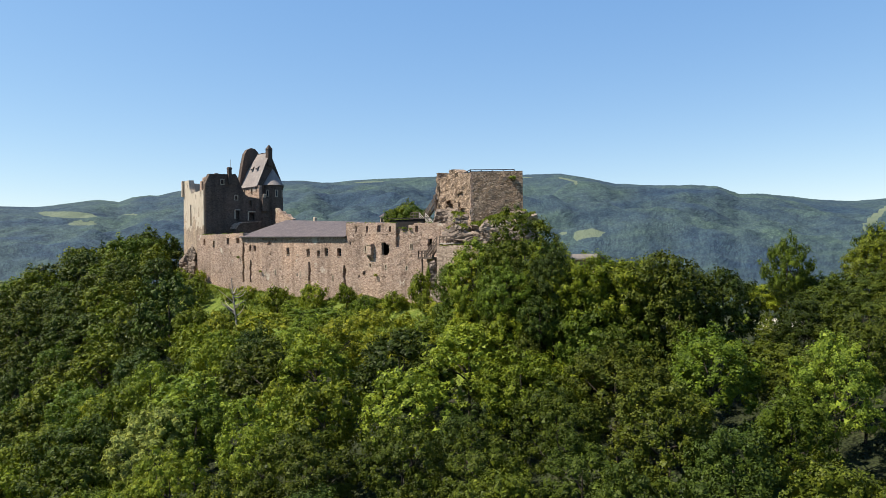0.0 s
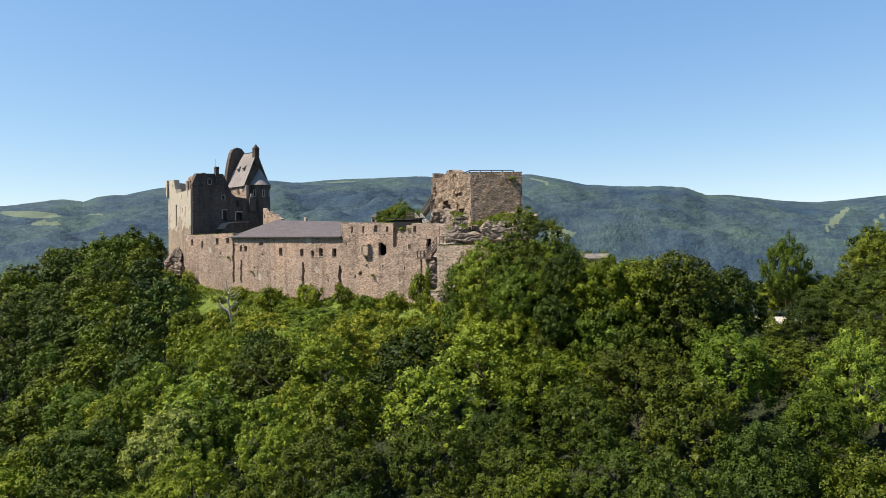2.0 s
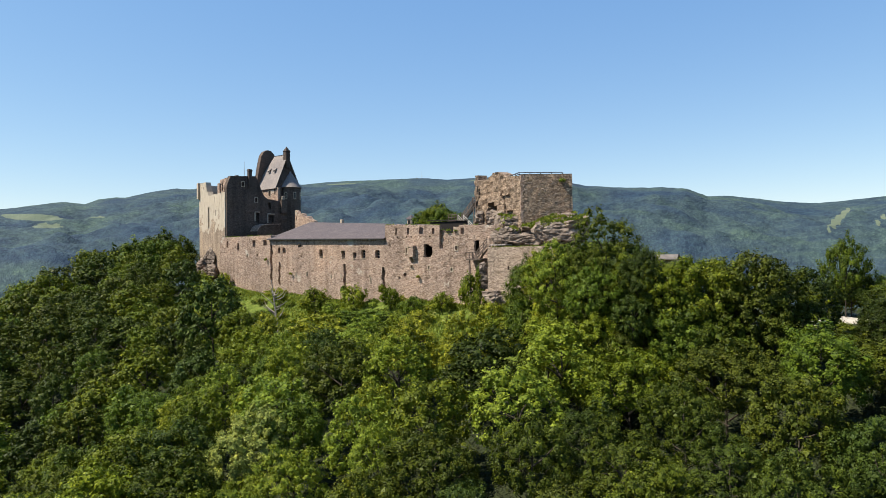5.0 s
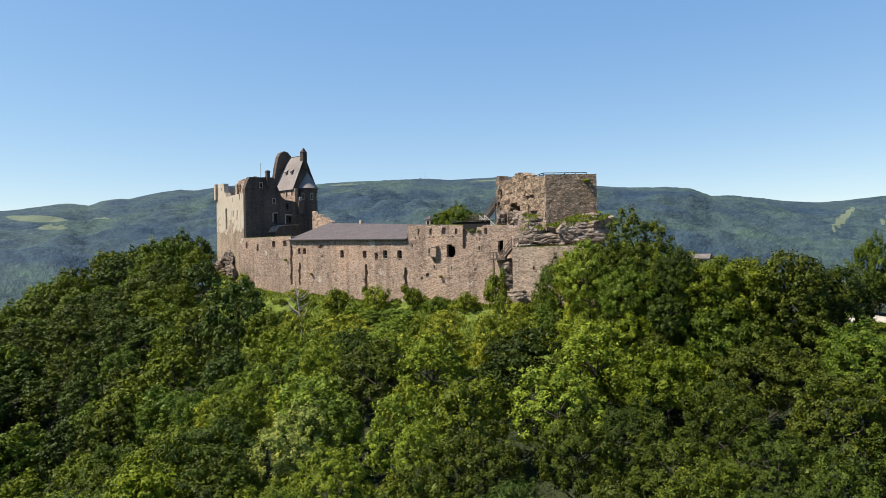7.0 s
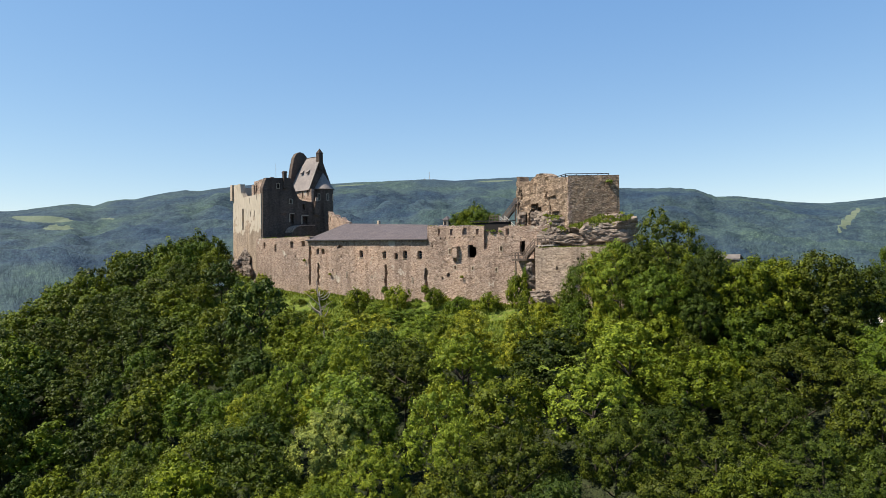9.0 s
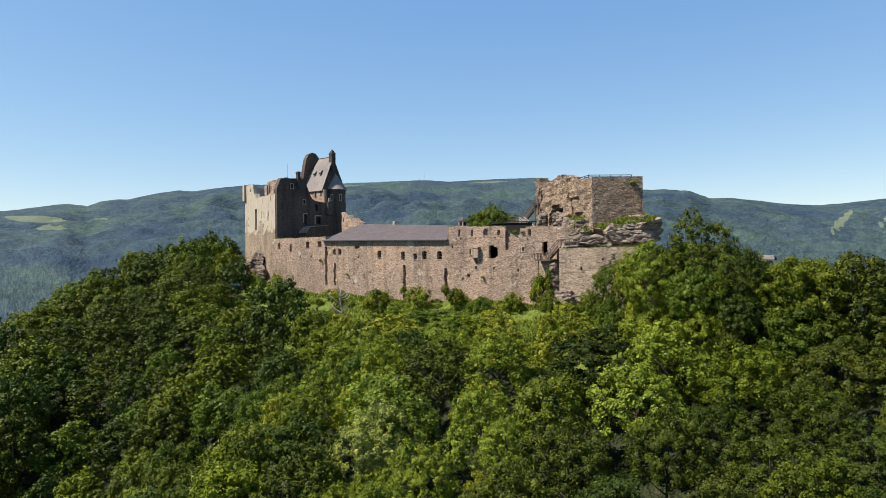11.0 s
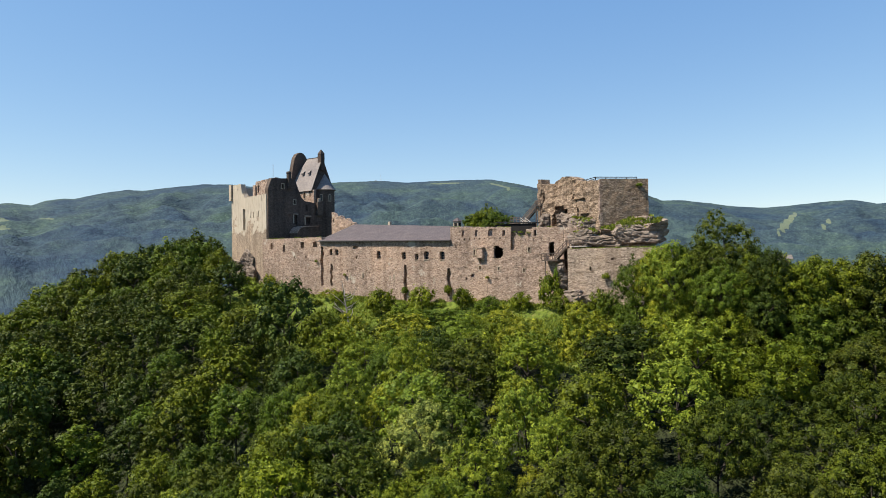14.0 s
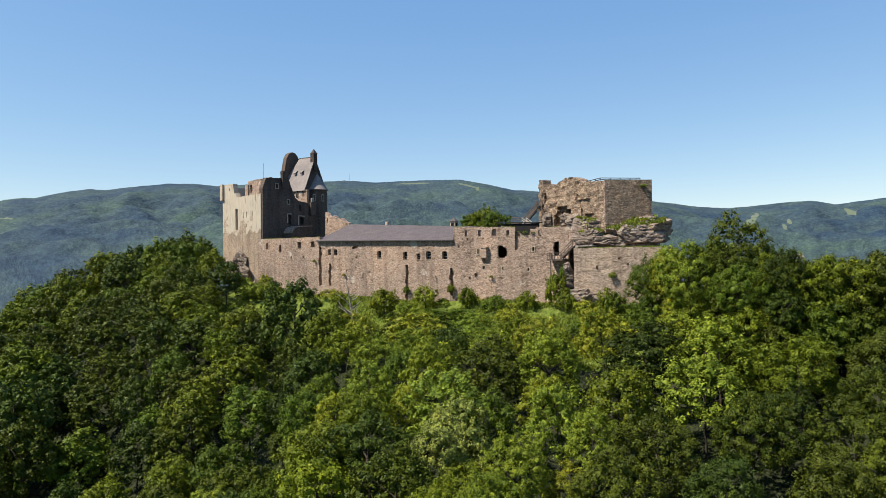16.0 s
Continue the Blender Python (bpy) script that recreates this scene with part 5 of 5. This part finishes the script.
EDGE_C = [(4.8, 0.1), (7.1, 0.2), (9.2, 0.0), (10.3, -0.3), (12.2, 0.8), (12.9, 0.6), (13.9, 1.3), (14.5, 2.4), (15.0, 3.3), (15.9, 3.7), (16.8, 3.6), (17.6, 3.0), (18.3, 1.7), (19.3, 1.0), (21.4, 0.3), (23.2, -0.7), (23.4, -2.8), (25.4, -3.3), (27.1, -2.8), (28.5, -2.5), (30.3, -3.1), (33.0, -4.0), (35.3, -4.5), (37.6, -3.7), (39.9, -3.8), (41.2, -3.6), (43.0, -3.4), (44.4, -3.9), (46.6, -3.0), (47.7, -1.3), (51.4, -1.3), (52.7, -0.7), (53.5, 1.0), (54.3, 1.9), (56.2, 2.8), (58.4, 1.7), (60.4, 1.1), (61.9, 0.6), (64.5, -0.7), (66.9, -1.5), (68.9, -3.0)]
EDGES = (((-3.1, -3.7), EDGE_A), ((-12.3, -14.9), EDGE_B), ((-22.9, -26.3), EDGE_C))


def under_edge(x, y, wide):
    """The greatest height that a crown of this half width can reach below the edge of the woods."""
    best = 1e9
    for (ex, ey), edge in EDGES:
        dist, az = math.hypot(x - ex, y - ey), math.degrees(math.atan2(ex - x, y - ey))
        if not edge[0][0] <= az <= edge[-1][0]:
            continue
        for f, drop in ((-0.7, 1.5), (-0.35, 0.5), (0, 0), (0.35, 0.5), (0.7, 1.5)):
            el = np.interp(az + f * math.degrees(wide / dist), [e[0] for e in edge], [e[1] for e in edge])
            best = min(best, EYE + dist * math.tan(radians(el)) + drop * wide)
    return best


def crowded(x, y, wide, share=0.62):
    return any((x - a) ** 2 + (y - b) ** 2 < (share * (wide + c / 1.75)) ** 2 for a, b, c in spots)


def plant(kind, x, y, top, wide=None, group="trees of the castle hill", level=None, slim=1.08):
    """Stands a copy of a tree on the slope with its top at the height given."""
    near = min(math.hypot(x - a, y - b) for a, b in ((0, 0), (-14, -15), (-28, -31)))
    lev = {"bush": 1, "blossom": 0, "sapling": 2}.get(kind, 0 if near < 66 else 1 if near < 112 else 2)
    src = rng.choice(KINDS[kind, lev if level is None else level])
    z = ground(x, y) - 0.3
    if y < 100 and kind != "bush":
        top = min(top, under_edge(x, y, wide or src["wide"]))
        if top - z < 2.4:
            return None
    s = (top - z) / src["high"]
    w = (wide / src["wide"]) if wide else min(1.35, max(0.85, s)) * rng.uniform(0.92, 1.1)
    foot = z
    if kind != "bush" and s > slim * w:  # a tall one: the crown keeps its shape on a longer trunk
        s = max(slim * w, 0.45 * s)
        z = top - s * src["high"]
        if z - foot > 2.0 and y < (96 if x < -40 else 80):  # a lower neighbour stands before the stem
            spots.append((x, y, 1.75 * w * src["wide"]))
            plant(kind, x + rng.uniform(-1.5, 1.5), y - rng.uniform(1.0, 2.0), z + 0.4 * s * src["high"], 0.9 * w * src["wide"], group, 1 if lev < 2 else 2)
    t = copy_thing(src, pose(x, y, z, rng.uniform(-4, 4), rng.uniform(-4, 4), rng.uniform(0, 360)) @ Matrix.Diagonal((w, w, s, 1)))
    t["group"] = group
    spots.append((x, y, 1.75 * w * src['wide']))
    return t


# crowns that stand out in the woods: place, height of the top, half width
BEECHES_BANK = [(-105.7, 46.3, 36.4, 4.8), (-79.6, 28.7, 33, 5.2), (-72.1, 24.5, 31.5, 4.8), (-74.3, 47.6, 40, 5.2)]
BEECHES_GATE = [(-55.4, 53, 42, 5), (-28.3, 72.2, 49, 3.5), (-44.4, 67.5, 47.4, 4.8), (-36.4, 64.4, 46.3, 4.8), (-38.1, 59, 44.2, 3.4), (-30.7, 63.4, 45.9, 4.1), (-30.6, 54.9, 42.7, 4.4), (-26.7, 56.4, 43.3, 3.6), (-31.7, 47.4, 40, 3.4), (-27.8, 49.1, 40.6, 4), (-23.7, 49.5, 40.9, 3.9)]
BEECHES_SOUTH = [(-49.8, 35.9, 35.8, 4.2), (-45.3, 34.6, 35.2, 4), (-51.2, 29.2, 33.1, 4), (-42.1, 30.5, 33.5, 3.1), (-33.7, 40.2, 37.2, 3.8), (-30.1, 41, 37.6, 3.1), (-33.9, 36.4, 35.8, 3.6), (-29.9, 36.8, 35.9, 3.5), (-25.7, 37.8, 36.5, 3), (-21.4, 40, 37.4, 3.2), (-29.8, 33.1, 34.5, 3.2), (-24.4, 35.2, 35.4, 3.1), (-21.1, 34.9, 35.8, 3)]
BEECHES_WEST = [(-193.9, 70.1, 51.3, 6.2), (-121.7, 59.1, 48.3, 6.2), (-187.6, 48.2, 37.2, 6.2), (-165.1, 47.2, 38.9, 6.2), (-159.8, 54.8, 42.1, 5.9), (-143.4, 53.8, 39.4, 6.2), (-120.7, 56.1, 40.2, 6.2), (-146.8, 46, 35.5, 5.3), (-165, 38.6, 32.8, 6.2), (-158.8, 41.5, 34.1, 5.5), (-140.2, 39.5, 30.6, 4.3), (-157.5, 34, 28.6, 6.2), (-122.5, 35.9, 27.9, 4.9), (-128.9, 32.6, 25.5, 5), (-111.1, 24.7, 21.1, 4.6)]
LOCUSTS_BANK = [(-89.4, 40.8, 36.8, 3.7), (-98.4, 63.6, 41.2, 5.0), (-82.7, 46.6, 39.6, 4.1), (-86.9, 43.5, 38.1, 4.6), (-75.2, 39.3, 36.9, 5.6), (-67.3, 50.2, 40.9, 5.4), (-63, 49.8, 40.9, 4.8), (-61.2, 38.6, 36.6, 4.1), (-61.4, 30, 33.4, 3.8)]
LOCUSTS_GATE = [(-53.1, 63.4, 52.2, 3.9), (-48.1, 55, 42.9, 5.2), (-47.6, 46.8, 39.6, 4.8)]
LOCUSTS_SOUTH = [(-58.2, 32.2, 34.2, 3.8)]
OAKS_BANK = [(-96.5, 36.1, 33, 4.2), (-84, 33.8, 34.8, 3.7), (-85.3, 26.6, 31.9, 4.1), (-104.9, 29.4, 26.4, 4.6), (-79.5, 21.5, 30.3, 4.9), (-80.1, 16.7, 28.6, 3.9), (-104.8, 75.1, 42.6, 3.6), (-96.5, 73.1, 41.5, 4.9), (-66.2, 38.6, 36.6, 4.8), (-60.5, 23.6, 31.2, 3.5), (-68.5, 35.9, 35.6, 3.9)]
OAKS_GATE = [(-57.9, 49.9, 40.9, 4), (-48.3, 64.1, 55.7, 4), (-44.9, 63.9, 51.3, 3.8), (-37.7, 63, 50.1, 3.5), (-35.2, 64.3, 50.1, 3.4), (-32.8, 65.8, 50.6, 3.9), (-30.1, 65.5, 49.7, 3.4), (-49.6, 62, 48.1, 5.6), (-57.9, 62, 48.5, 4.5), (-44.5, 59.7, 44.5, 4.4), (-53.1, 56.3, 43.2, 4.6), (-39.1, 52.5, 41.9, 3.9), (-34.8, 54.1, 42.5, 3.9), (-24, 58.5, 44.3, 3.6), (-42.4, 47.3, 40, 4.2)]
OAKS_SOUTH = [(-59.9, 43.4, 38.4, 4.2), (-55.7, 42.9, 38.3, 4.1), (-52.3, 44.9, 38.9, 4.9), (-52.8, 32.4, 34.5, 4.2), (-55.1, 26.4, 32.1, 3.4), (-46.8, 30.3, 33.6, 3.9), (-34.7, 45.1, 39.1, 3.4), (-38.4, 42.2, 38.1, 4.1), (-41.8, 39.7, 37.2, 3.5), (-41.2, 34.8, 35.4, 3.9), (-38.2, 36.6, 35.9, 3.9), (-23.4, 40.1, 37.5, 3.4), (-37.5, 31, 33.9, 3.5), (-34.2, 32.3, 34.2, 3.4)]
OAKS_WEST = [(-191.3, 86.8, 60, 6.2), (-197.6, 82.8, 57.9, 6.2), (-209.3, 76.4, 55.8, 6.2), (-207.7, 64.4, 48.5, 6.2), (-214.7, 60, 47.1, 5.6), (-180.1, 70.7, 49.1, 6), (-208.6, 51.1, 41, 6.2), (-193.9, 60.2, 43.7, 6.2), (-158.5, 62.3, 45.5, 6.2), (-137.5, 60.6, 42.5, 4.9), (-114.6, 60, 42.2, 3.7), (-140.2, 47.2, 35.8, 6.2), (-123.9, 48.2, 36.3, 5.9), (-126.3, 41, 31.3, 5.2), (-111.4, 40.2, 31.6, 5.3), (-143.4, 35.6, 27.8, 6.2), (-114.7, 37.5, 29.1, 4.2), (-140.4, 30, 23.9, 5.8), (-116, 29, 23.1, 4), (-130.2, 26.5, 21.2, 6.2)]
OTHERS = [("beech", -198.0, 45.0, 34.5, 6.2), ("oak", -167.5, 34.0, 36.3, 6.0), ("beech", -184.0, 38.5, 36.0, 6.2), ("oak", -212.0, 49.0, 35.0, 6.2),
          ("beech", -167.0, 71.5, 48.4, 4.4), ("oak", -160.0, 69.0, 46.0, 3.6), ("beech", -174.0, 72.0, 50.0, 4.6),
          ("beech", -20.5, 74, 45.6, 3.4), ("oak", -16.0, 72, 46.6, 4.0), ("oak", -22.3, 77, 44.6, 2.4), ("beech", -11.0, 70, 46.6, 4.2), ("oak", -59.6, 67.0, 50.8, 3.5), ("locust", -56.5, 66.0, 51.0, 3.2),
          ("oak", -25.0, 97, 47.6, 3.6), ("oak", -32.0, 99, 46.6, 3.8), ("beech", -28.3, 95.5, 48.0, 3.3), ("oak", -22.8, 90, 46.9, 2.8), ("oak", -36.5, 97, 46.6, 3.6), ("oak", -19.5, 84, 47.6, 3.8), ("oak", -14.0, 80, 48.3, 4.0), ("beech", -6.0, 74, 47.5, 4.5),
          ("beech", -150.0, 24, 32.0, 6.0), ("oak", -158.0, 26, 31.5, 6.0), ("beech", -143.0, 22, 27.0, 6.0), ("oak", -168.0, 30, 31.0, 6.0), ("oak", -183.0, 34, 32.0, 6.0), ("beech", -200.0, 40, 36.0, 6.0),
          ("beech", -41.6, 61.0, 51.3, 2.6), ("oak", -43.9, 63.0, 50.2, 3.4), ("oak", -40.2, 63.0, 50.2, 3.4), ("oak", -171, 79, 53.4, 4.8), ("beech", -161, 75, 50.0, 4.0), ("oak", -179.5, 80, 55.0, 5.2), ("oak", -226, 62, 47.0, 6.0), ("beech", -219, 70, 51.0, 6.2), ("oak", -232, 54, 42.5, 6.0), ("oak", -222, 51, 42.5, 6.0), ("beech", -229, 44, 36.5, 6.0), ("oak", -239, 42, 34.5, 6.0), ("oak", -219, 41, 36.5, 6.0), ("beech", -240, 31, 28.0, 6.0), ("oak", -227, 33, 30.0, 6.0),
          ("oak", -17.0, 80, 48.6, 4.4), ("beech", -11.0, 77, 48.2, 4.6), ("oak", -8.0, 84, 49.0, 4.6), ("oak", -22.0, 86, 46.6, 3.8),
          ("oak", -28.6, 93, 53.4, 3.1), ("oak", -18.8, 92, 53.2, 4.4), ("oak", -12.5, 92, 55.5, 5.2), ("oak", -4, 90, 57, 5.5), ("beech", -44.0, 66.0, 51.8, 1.3), ("oak", -51.0, 64.5, 51.8, 3.6), ("oak", -47.0, 60.0, 49.5, 3.6)]
for kind, rows in (("beech", BEECHES_BANK), ("beech", BEECHES_GATE), ("beech", BEECHES_SOUTH), ("beech", BEECHES_WEST), ("locust", LOCUSTS_BANK), ("locust", LOCUSTS_GATE), ("locust", LOCUSTS_SOUTH), ("oak", OAKS_BANK), ("oak", OAKS_GATE), ("oak", OAKS_SOUTH), ("oak", OAKS_WEST)):
    for x, y, top, wide in rows:
        sort = "beech" if rng.random() < (0.9 if rows is OAKS_SOUTH else (0.8 if x > -37 else 0.45) if rows is OAKS_GATE else 0.0) else kind
        if x > -60:
            wide *= 1.12
        if top > 49 or not crowded(x, y, wide):
            plant(sort, x, y, top, wide, level=0 if top > 52 and x > -60 else None)
for kind, x, y, top, wide in OTHERS:
    plant("beech" if x > -26 and y < 88 else kind, x, y, top, wide, level=0 if x > -60 else None, slim=1.8 if x > -40 and y > 80 else 1.08)
for x, y, top, wide in ((-110.6, 107.2, 62.4, 4.7), (-107.4, 106.2, 61.2, 4.2), (-113.2, 106.4, 60.6, 3.4)):
    plant("oak", x, y, top, wide, "trees in the castle yard", 0, 1.0)


def keep_tree(x, y):
    """Where woodland stands: the slope below the castle, not the open bank under the wall."""
    if -160 < x < -78 and y > 64 + 3 * math.sin(x * 0.11):
        return False
    if -78 <= x < -60 and y > 60:
        return False
    if (x - YARD[0]) ** 2 / 12 + (y - YARD[1]) ** 2 / 40 < 1:
        return False
    if y > 82 and x > -176:
        return x > -20 and y < 110
    if -184 < x < -156 and y > 76:
        return False
    if x <= -176 and y > 96:
        return False
    return True


def seen_zone(x, y):
    """The stretch of hillside that lies before the camera's way."""
    near = min(math.hypot(x - a, y - b) for a, b in ((0, 0), (-14, -15), (-28, -31)))
    az = math.degrees(math.atan2(-x, y + 5))
    return -14 < az < 84 and near > 42


plant("blossom", -70.0, 32.0, 35.2, 4.4)
plant("oak", -66.6, 28.2, 29.8, 3.4)
plant("locust", -72.6, 27.6, 29.6, 3.0)
TOPS = [(x, y, top) for rows in (BEECHES_BANK, BEECHES_GATE, BEECHES_SOUTH, BEECHES_WEST, LOCUSTS_BANK, LOCUSTS_GATE, LOCUSTS_SOUTH, OAKS_BANK, OAKS_GATE, OAKS_SOUTH, OAKS_WEST) for x, y, top, _ in rows]


def canopy(x, y):
    """Height at which the crowns round a place end, over the slope."""
    total = weight = 0.0
    for a, b, top in TOPS:
        w = 1 / (4.0 + (x - a) ** 2 + (y - b) ** 2) ** 1.6
        total += w * (top - ground(a, b))
        weight += w
    return total / weight


for tries in range(16000):
    x, y = rng.uniform(-240, 14), rng.uniform(0, 112)
    wide = rng.uniform(2.9, 4.4) * (1.0 if x > -110 else 1.2)
    if not (keep_tree(x, y) and seen_zone(x, y)) or crowded(x, y, wide, 0.76):
        continue
    patch = noise.noise(Vector((x * 0.035, y * 0.05, 5.0)))
    kind = rng.choices(("oak", "beech", "locust"), (1.0, 0.6 + 1.2 * max(0, -patch) + (3.0 if x > -48 else 2.2 if x < -112 else 0.2), (1.1 + 2.0 * max(0, patch) + (3.0 if y > 42 else 0)) if -112 < x < -52 and y > 20 else 0.12))[0]
    high = max(5.0, canopy(x, y) - rng.uniform(0.2, 2.6))
    # woods stay low before the open bank, so that the wall stands free
    dist, az = math.hypot(x + 14, y + 15), math.degrees(math.atan2(-(x + 14), y + 15))
    if 33.5 < az < 54.5 and dist > 55:
        high = min(high, 50 - dist * math.tan(radians(4.7 + 0.8 * noise.noise(Vector((az * 0.4, y * 0.1, 3))))) - ground(x, y) + rng.uniform(-1, 0.6))
        if high < 4.2:
            continue
    low = math.degrees(math.atan2(-x - 3, y + 3))
    if 13 < low < 21 and y > 54:
        high = min(high, 50 - math.hypot(x + 3, y + 3) * math.tan(radians(6.4 if y < YARD[1] + 4 else 3.0)) - ground(x, y) + rng.uniform(-0.8, 0.4))
        if high < 3:
            continue
    plant(kind, x, y, ground(x, y) + high, wide)
# young growth deep between the crowns
for tries in range(5000):
    x, y = rng.uniform(-150, 4), rng.uniform(8, 82)
    if not (keep_tree(x, y) and seen_zone(x, y)) or not free(x, y, 2.0):
        continue
    dist, az = math.hypot(x + 14, y + 15), math.degrees(math.atan2(-(x + 14), y + 15))
    if 33.5 < az < 54.5 and dist > 55:
        continue
    if 13 < math.degrees(math.atan2(-x - 3, y + 3)) < 21 and y > 60:
        continue
    plant("sapling", x, y, ground(x, y) + rng.uniform(2.0, 3.6), rng.uniform(1.6, 2.4), level=2)
# low growth before the yard
for tries in range(400):
    x, y = rng.uniform(-38, -18), rng.uniform(60, 86)
    if 13.5 < math.degrees(math.atan2(-x - 3, y + 3)) < 21.5 and free(x, y, 2.2):
        top = 50 - math.hypot(x + 3, y + 3) * math.tan(radians(6.6)) + rng.uniform(-0.6, 0.3)
        if top > ground(x, y) + 0.8:
            plant("bush", x, y, min(top, ground(x, y) + 3.5), rng.uniform(1.5, 2.6), "bushes before the yard")
for x, y, top, wide in ((-30.8, 84.0, 43.0, 1.6), (-27.4, 82.0, 42.4, 1.8), (-29.0, 86.5, 43.0, 1.0), (-32.6, 80.0, 42.2, 2.2), (-25.6, 79.0, 41.8, 2.2), (-30.6, 98.6, 46.0, 2.4), (-26.6, 99.0, 46.0, 2.6), (-33.4, 97.0, 45.6, 2.2)):
    plant("bush", x, y, top, wide, "bushes before the yard")
# bushes on the open bank
for x, y, top, wide in ((-81.2, 81.8, 47.4, 2.6), (-78.6, 80.6, 44.8, 2.0), (-71.4, 80.4, 45.0, 1.9), (-69.6, 79.6, 44.4, 2.2), (-74.6, 78.6, 43.2, 2.2), (-116.8, 78.0, 44.4, 3.6), (-130.5, 79.6, 43.4, 2.0), (-108.5, 80.5, 45.2, 3.0), (-99.0, 80.8, 44.8, 2.0),
                        (-166.5, 84.2, 46.6, 2.3), (-170.8, 85.4, 47.4, 2.2), (-150.5, 79.0, 45.8, 3.6), (-155.6, 78.0, 46.0, 3.4), (-145.6, 77.0, 43.4, 2.8), (-157.8, 84.2, 47.2, 1.6), (-92.0, 79.0, 43.4, 2.6), (-86.5, 80.5, 44.2, 2.4)):
    plant("bush", x, y, top, wide, "bushes under the wall")
bushes = 0
for tries in range(3000):
    x, y = rng.uniform(-162, -60), rng.uniform(62, 84.6)
    if -78 < x and y > 80.8 or bushes > 52:
        continue
    open_bank = noise.noise(Vector((x * 0.07, y * 0.11, 15.0)))
    if open_bank < -0.02 and math.hypot(x + 115.6, y - 68.8) > 5 and all((x - a) ** 2 + (y - b) ** 2 > (0.5 * c + 0.6) ** 2 for a, b, c in spots):
        wide = rng.uniform(0.7, 1.7) if rng.random() < 0.65 else rng.uniform(1.8, 3.2)
        plant("bush", x, y, ground(x, y) + (wide * rng.uniform(0.85, 1.3) + 0.3) * (0.6 if y > 80 else 1.0), wide, "bushes under the wall")
        bushes += 1
for x, y, z, wide, high in ((-116.6, 85.2, 42.6, 0.9, 1.9), (-105.6, 85.3, 42.8, 0.9, 2.2), (-96.4, 85.4, 46.0, 0.4, 0.8), (-89.2, 85.7, 54.4, 0.55, 0.6), (-87.6, 85.8, 54.3, 0.5, 0.5), (-70.9, 81.5, 46.2, 0.75, 1.3), (-67.9, 89.0, 61.7, 0.6, 0.8), (-80.6, 83.4, 45.2, 1.0, 3.4), (-143.0, 85.4, 49.4, 0.4, 0.9), (-134.0, 85.4, 46.4, 0.4, 0.7)):
    src = KINDS["bush", 1][1 if wide < 0.8 else 0]
    t = copy_thing(src, pose(x, y, z, 0, 0, rng.uniform(0, 360)) @ Matrix.Diagonal((wide / src["wide"], wide / src["wide"], high / src["high"], 1)))
    t.name = "wall_plant"
    tagged(t, "small green bush rooted in the old wall", "bush", "plants growing on the walls")
for ks in KINDS.values():
    for t in ks:
        for o in (*t.children, t):
            bpy.data.objects.remove(o)


# a bare dead tree on the bank
dead = thing("dead_tree", (-116.6, 69.6, ground(-116.6, 69.6)), "bare dead tree leaning on the grassy bank", "tree")
vs, fs = trunk_data(77, 11.0, 0.3, 13, 2.6)
vs = [(x - 0.22 * z, y, z) for x, y, z in vs]
me = mesh_of("trunk", vs, fs, DEAD, True)
ob = new("trunk", me)
ob.parent = dead


def tufts(name, label, spots3, mat, size, seed):
    """Grass as many thin blades."""
    g = np.random.default_rng(seed)
    vs, fs = [], []
    for x, y, z in spots3:
        a = g.uniform(0, 6.28)
        w, h = size * g.uniform(0.3, 0.6), size * g.uniform(0.7, 1.5)
        lean = g.normal(scale=0.35 * size, size=2)
        k = len(vs)
        vs += [(x - w * math.cos(a), y - w * math.sin(a), z - 0.05), (x + w * math.cos(a), y + w * math.sin(a), z - 0.05), (x + lean[0], y + lean[1], z + h)]
        fs.append((k, k + 1, k + 2))
    ob = new(name, mesh_of(name, vs, fs, mat))
    return tagged(ob, label, "grass", kind="stuff")


# grass on the ledges of the rock
from mathutils.bvhtree import BVHTree
ledge = []
rv, rf = [], []
for o in rock.children:
    k = len(rv)
    rv += [o.data.vertices[i].co.copy() for i in range(len(o.data.vertices))]
    rf += [tuple(k + i for i in f.vertices) for f in o.data.polygons]
tree = BVHTree.FromPolygons(rv, rf)
for i in range(9000):
    x, y = rng.uniform(-80, -64), rng.uniform(83, 90.5)
    hit, nor, _, _ = tree.ray_cast(Vector((x, y, 70)), Vector((0, 0, -1)))
    if hit and nor.z > 0.55 and hit.z > 53.6 and noise.noise(Vector((x * 0.5, y * 0.6, 2))) > -0.1:
        ledge.append(tuple(hit))
tufts("ledge_grass", "dry yellow-green grass on the rock ledges", ledge, GRASS, 0.3, 5)
bank = []
while len(bank) < 24000:
    x, y = rng.uniform(-160, -66), rng.uniform(62, 85)
    if y > 84.6 or (x > -78 and y > 81) or noise.noise(Vector((x * 0.12, y * 0.12, 9))) < -0.25:
        continue
    bank.append((x, y, ground(x, y)))
tufts("bank_grass", "long sunlit grass on the bank under the wall", bank, GRASS, 0.34, 6)
crown_grass = []
for i in range(1500):
    x = rng.uniform(-162, -81)
    z = hall_top(x - L0) if x < -141.8 else wing_top(x - W0) if x > -105 else None
    if z and noise.noise(Vector((x * 0.35, 4.0, 7.0))) > 0.0:
        crown_grass.append((x, WY + rng.uniform(0.05, 0.45), z))
for i in range(500):
    x = rng.uniform(-77.5, -62)
    crown_grass.append((x, 82.2 - (x + 78) * 0.03 + rng.uniform(0.1, 1.2), 51.42))
tufts("wall_top_grass", "thin dry grass growing along the wall tops", crown_grass, GRASS, 0.2, 8)
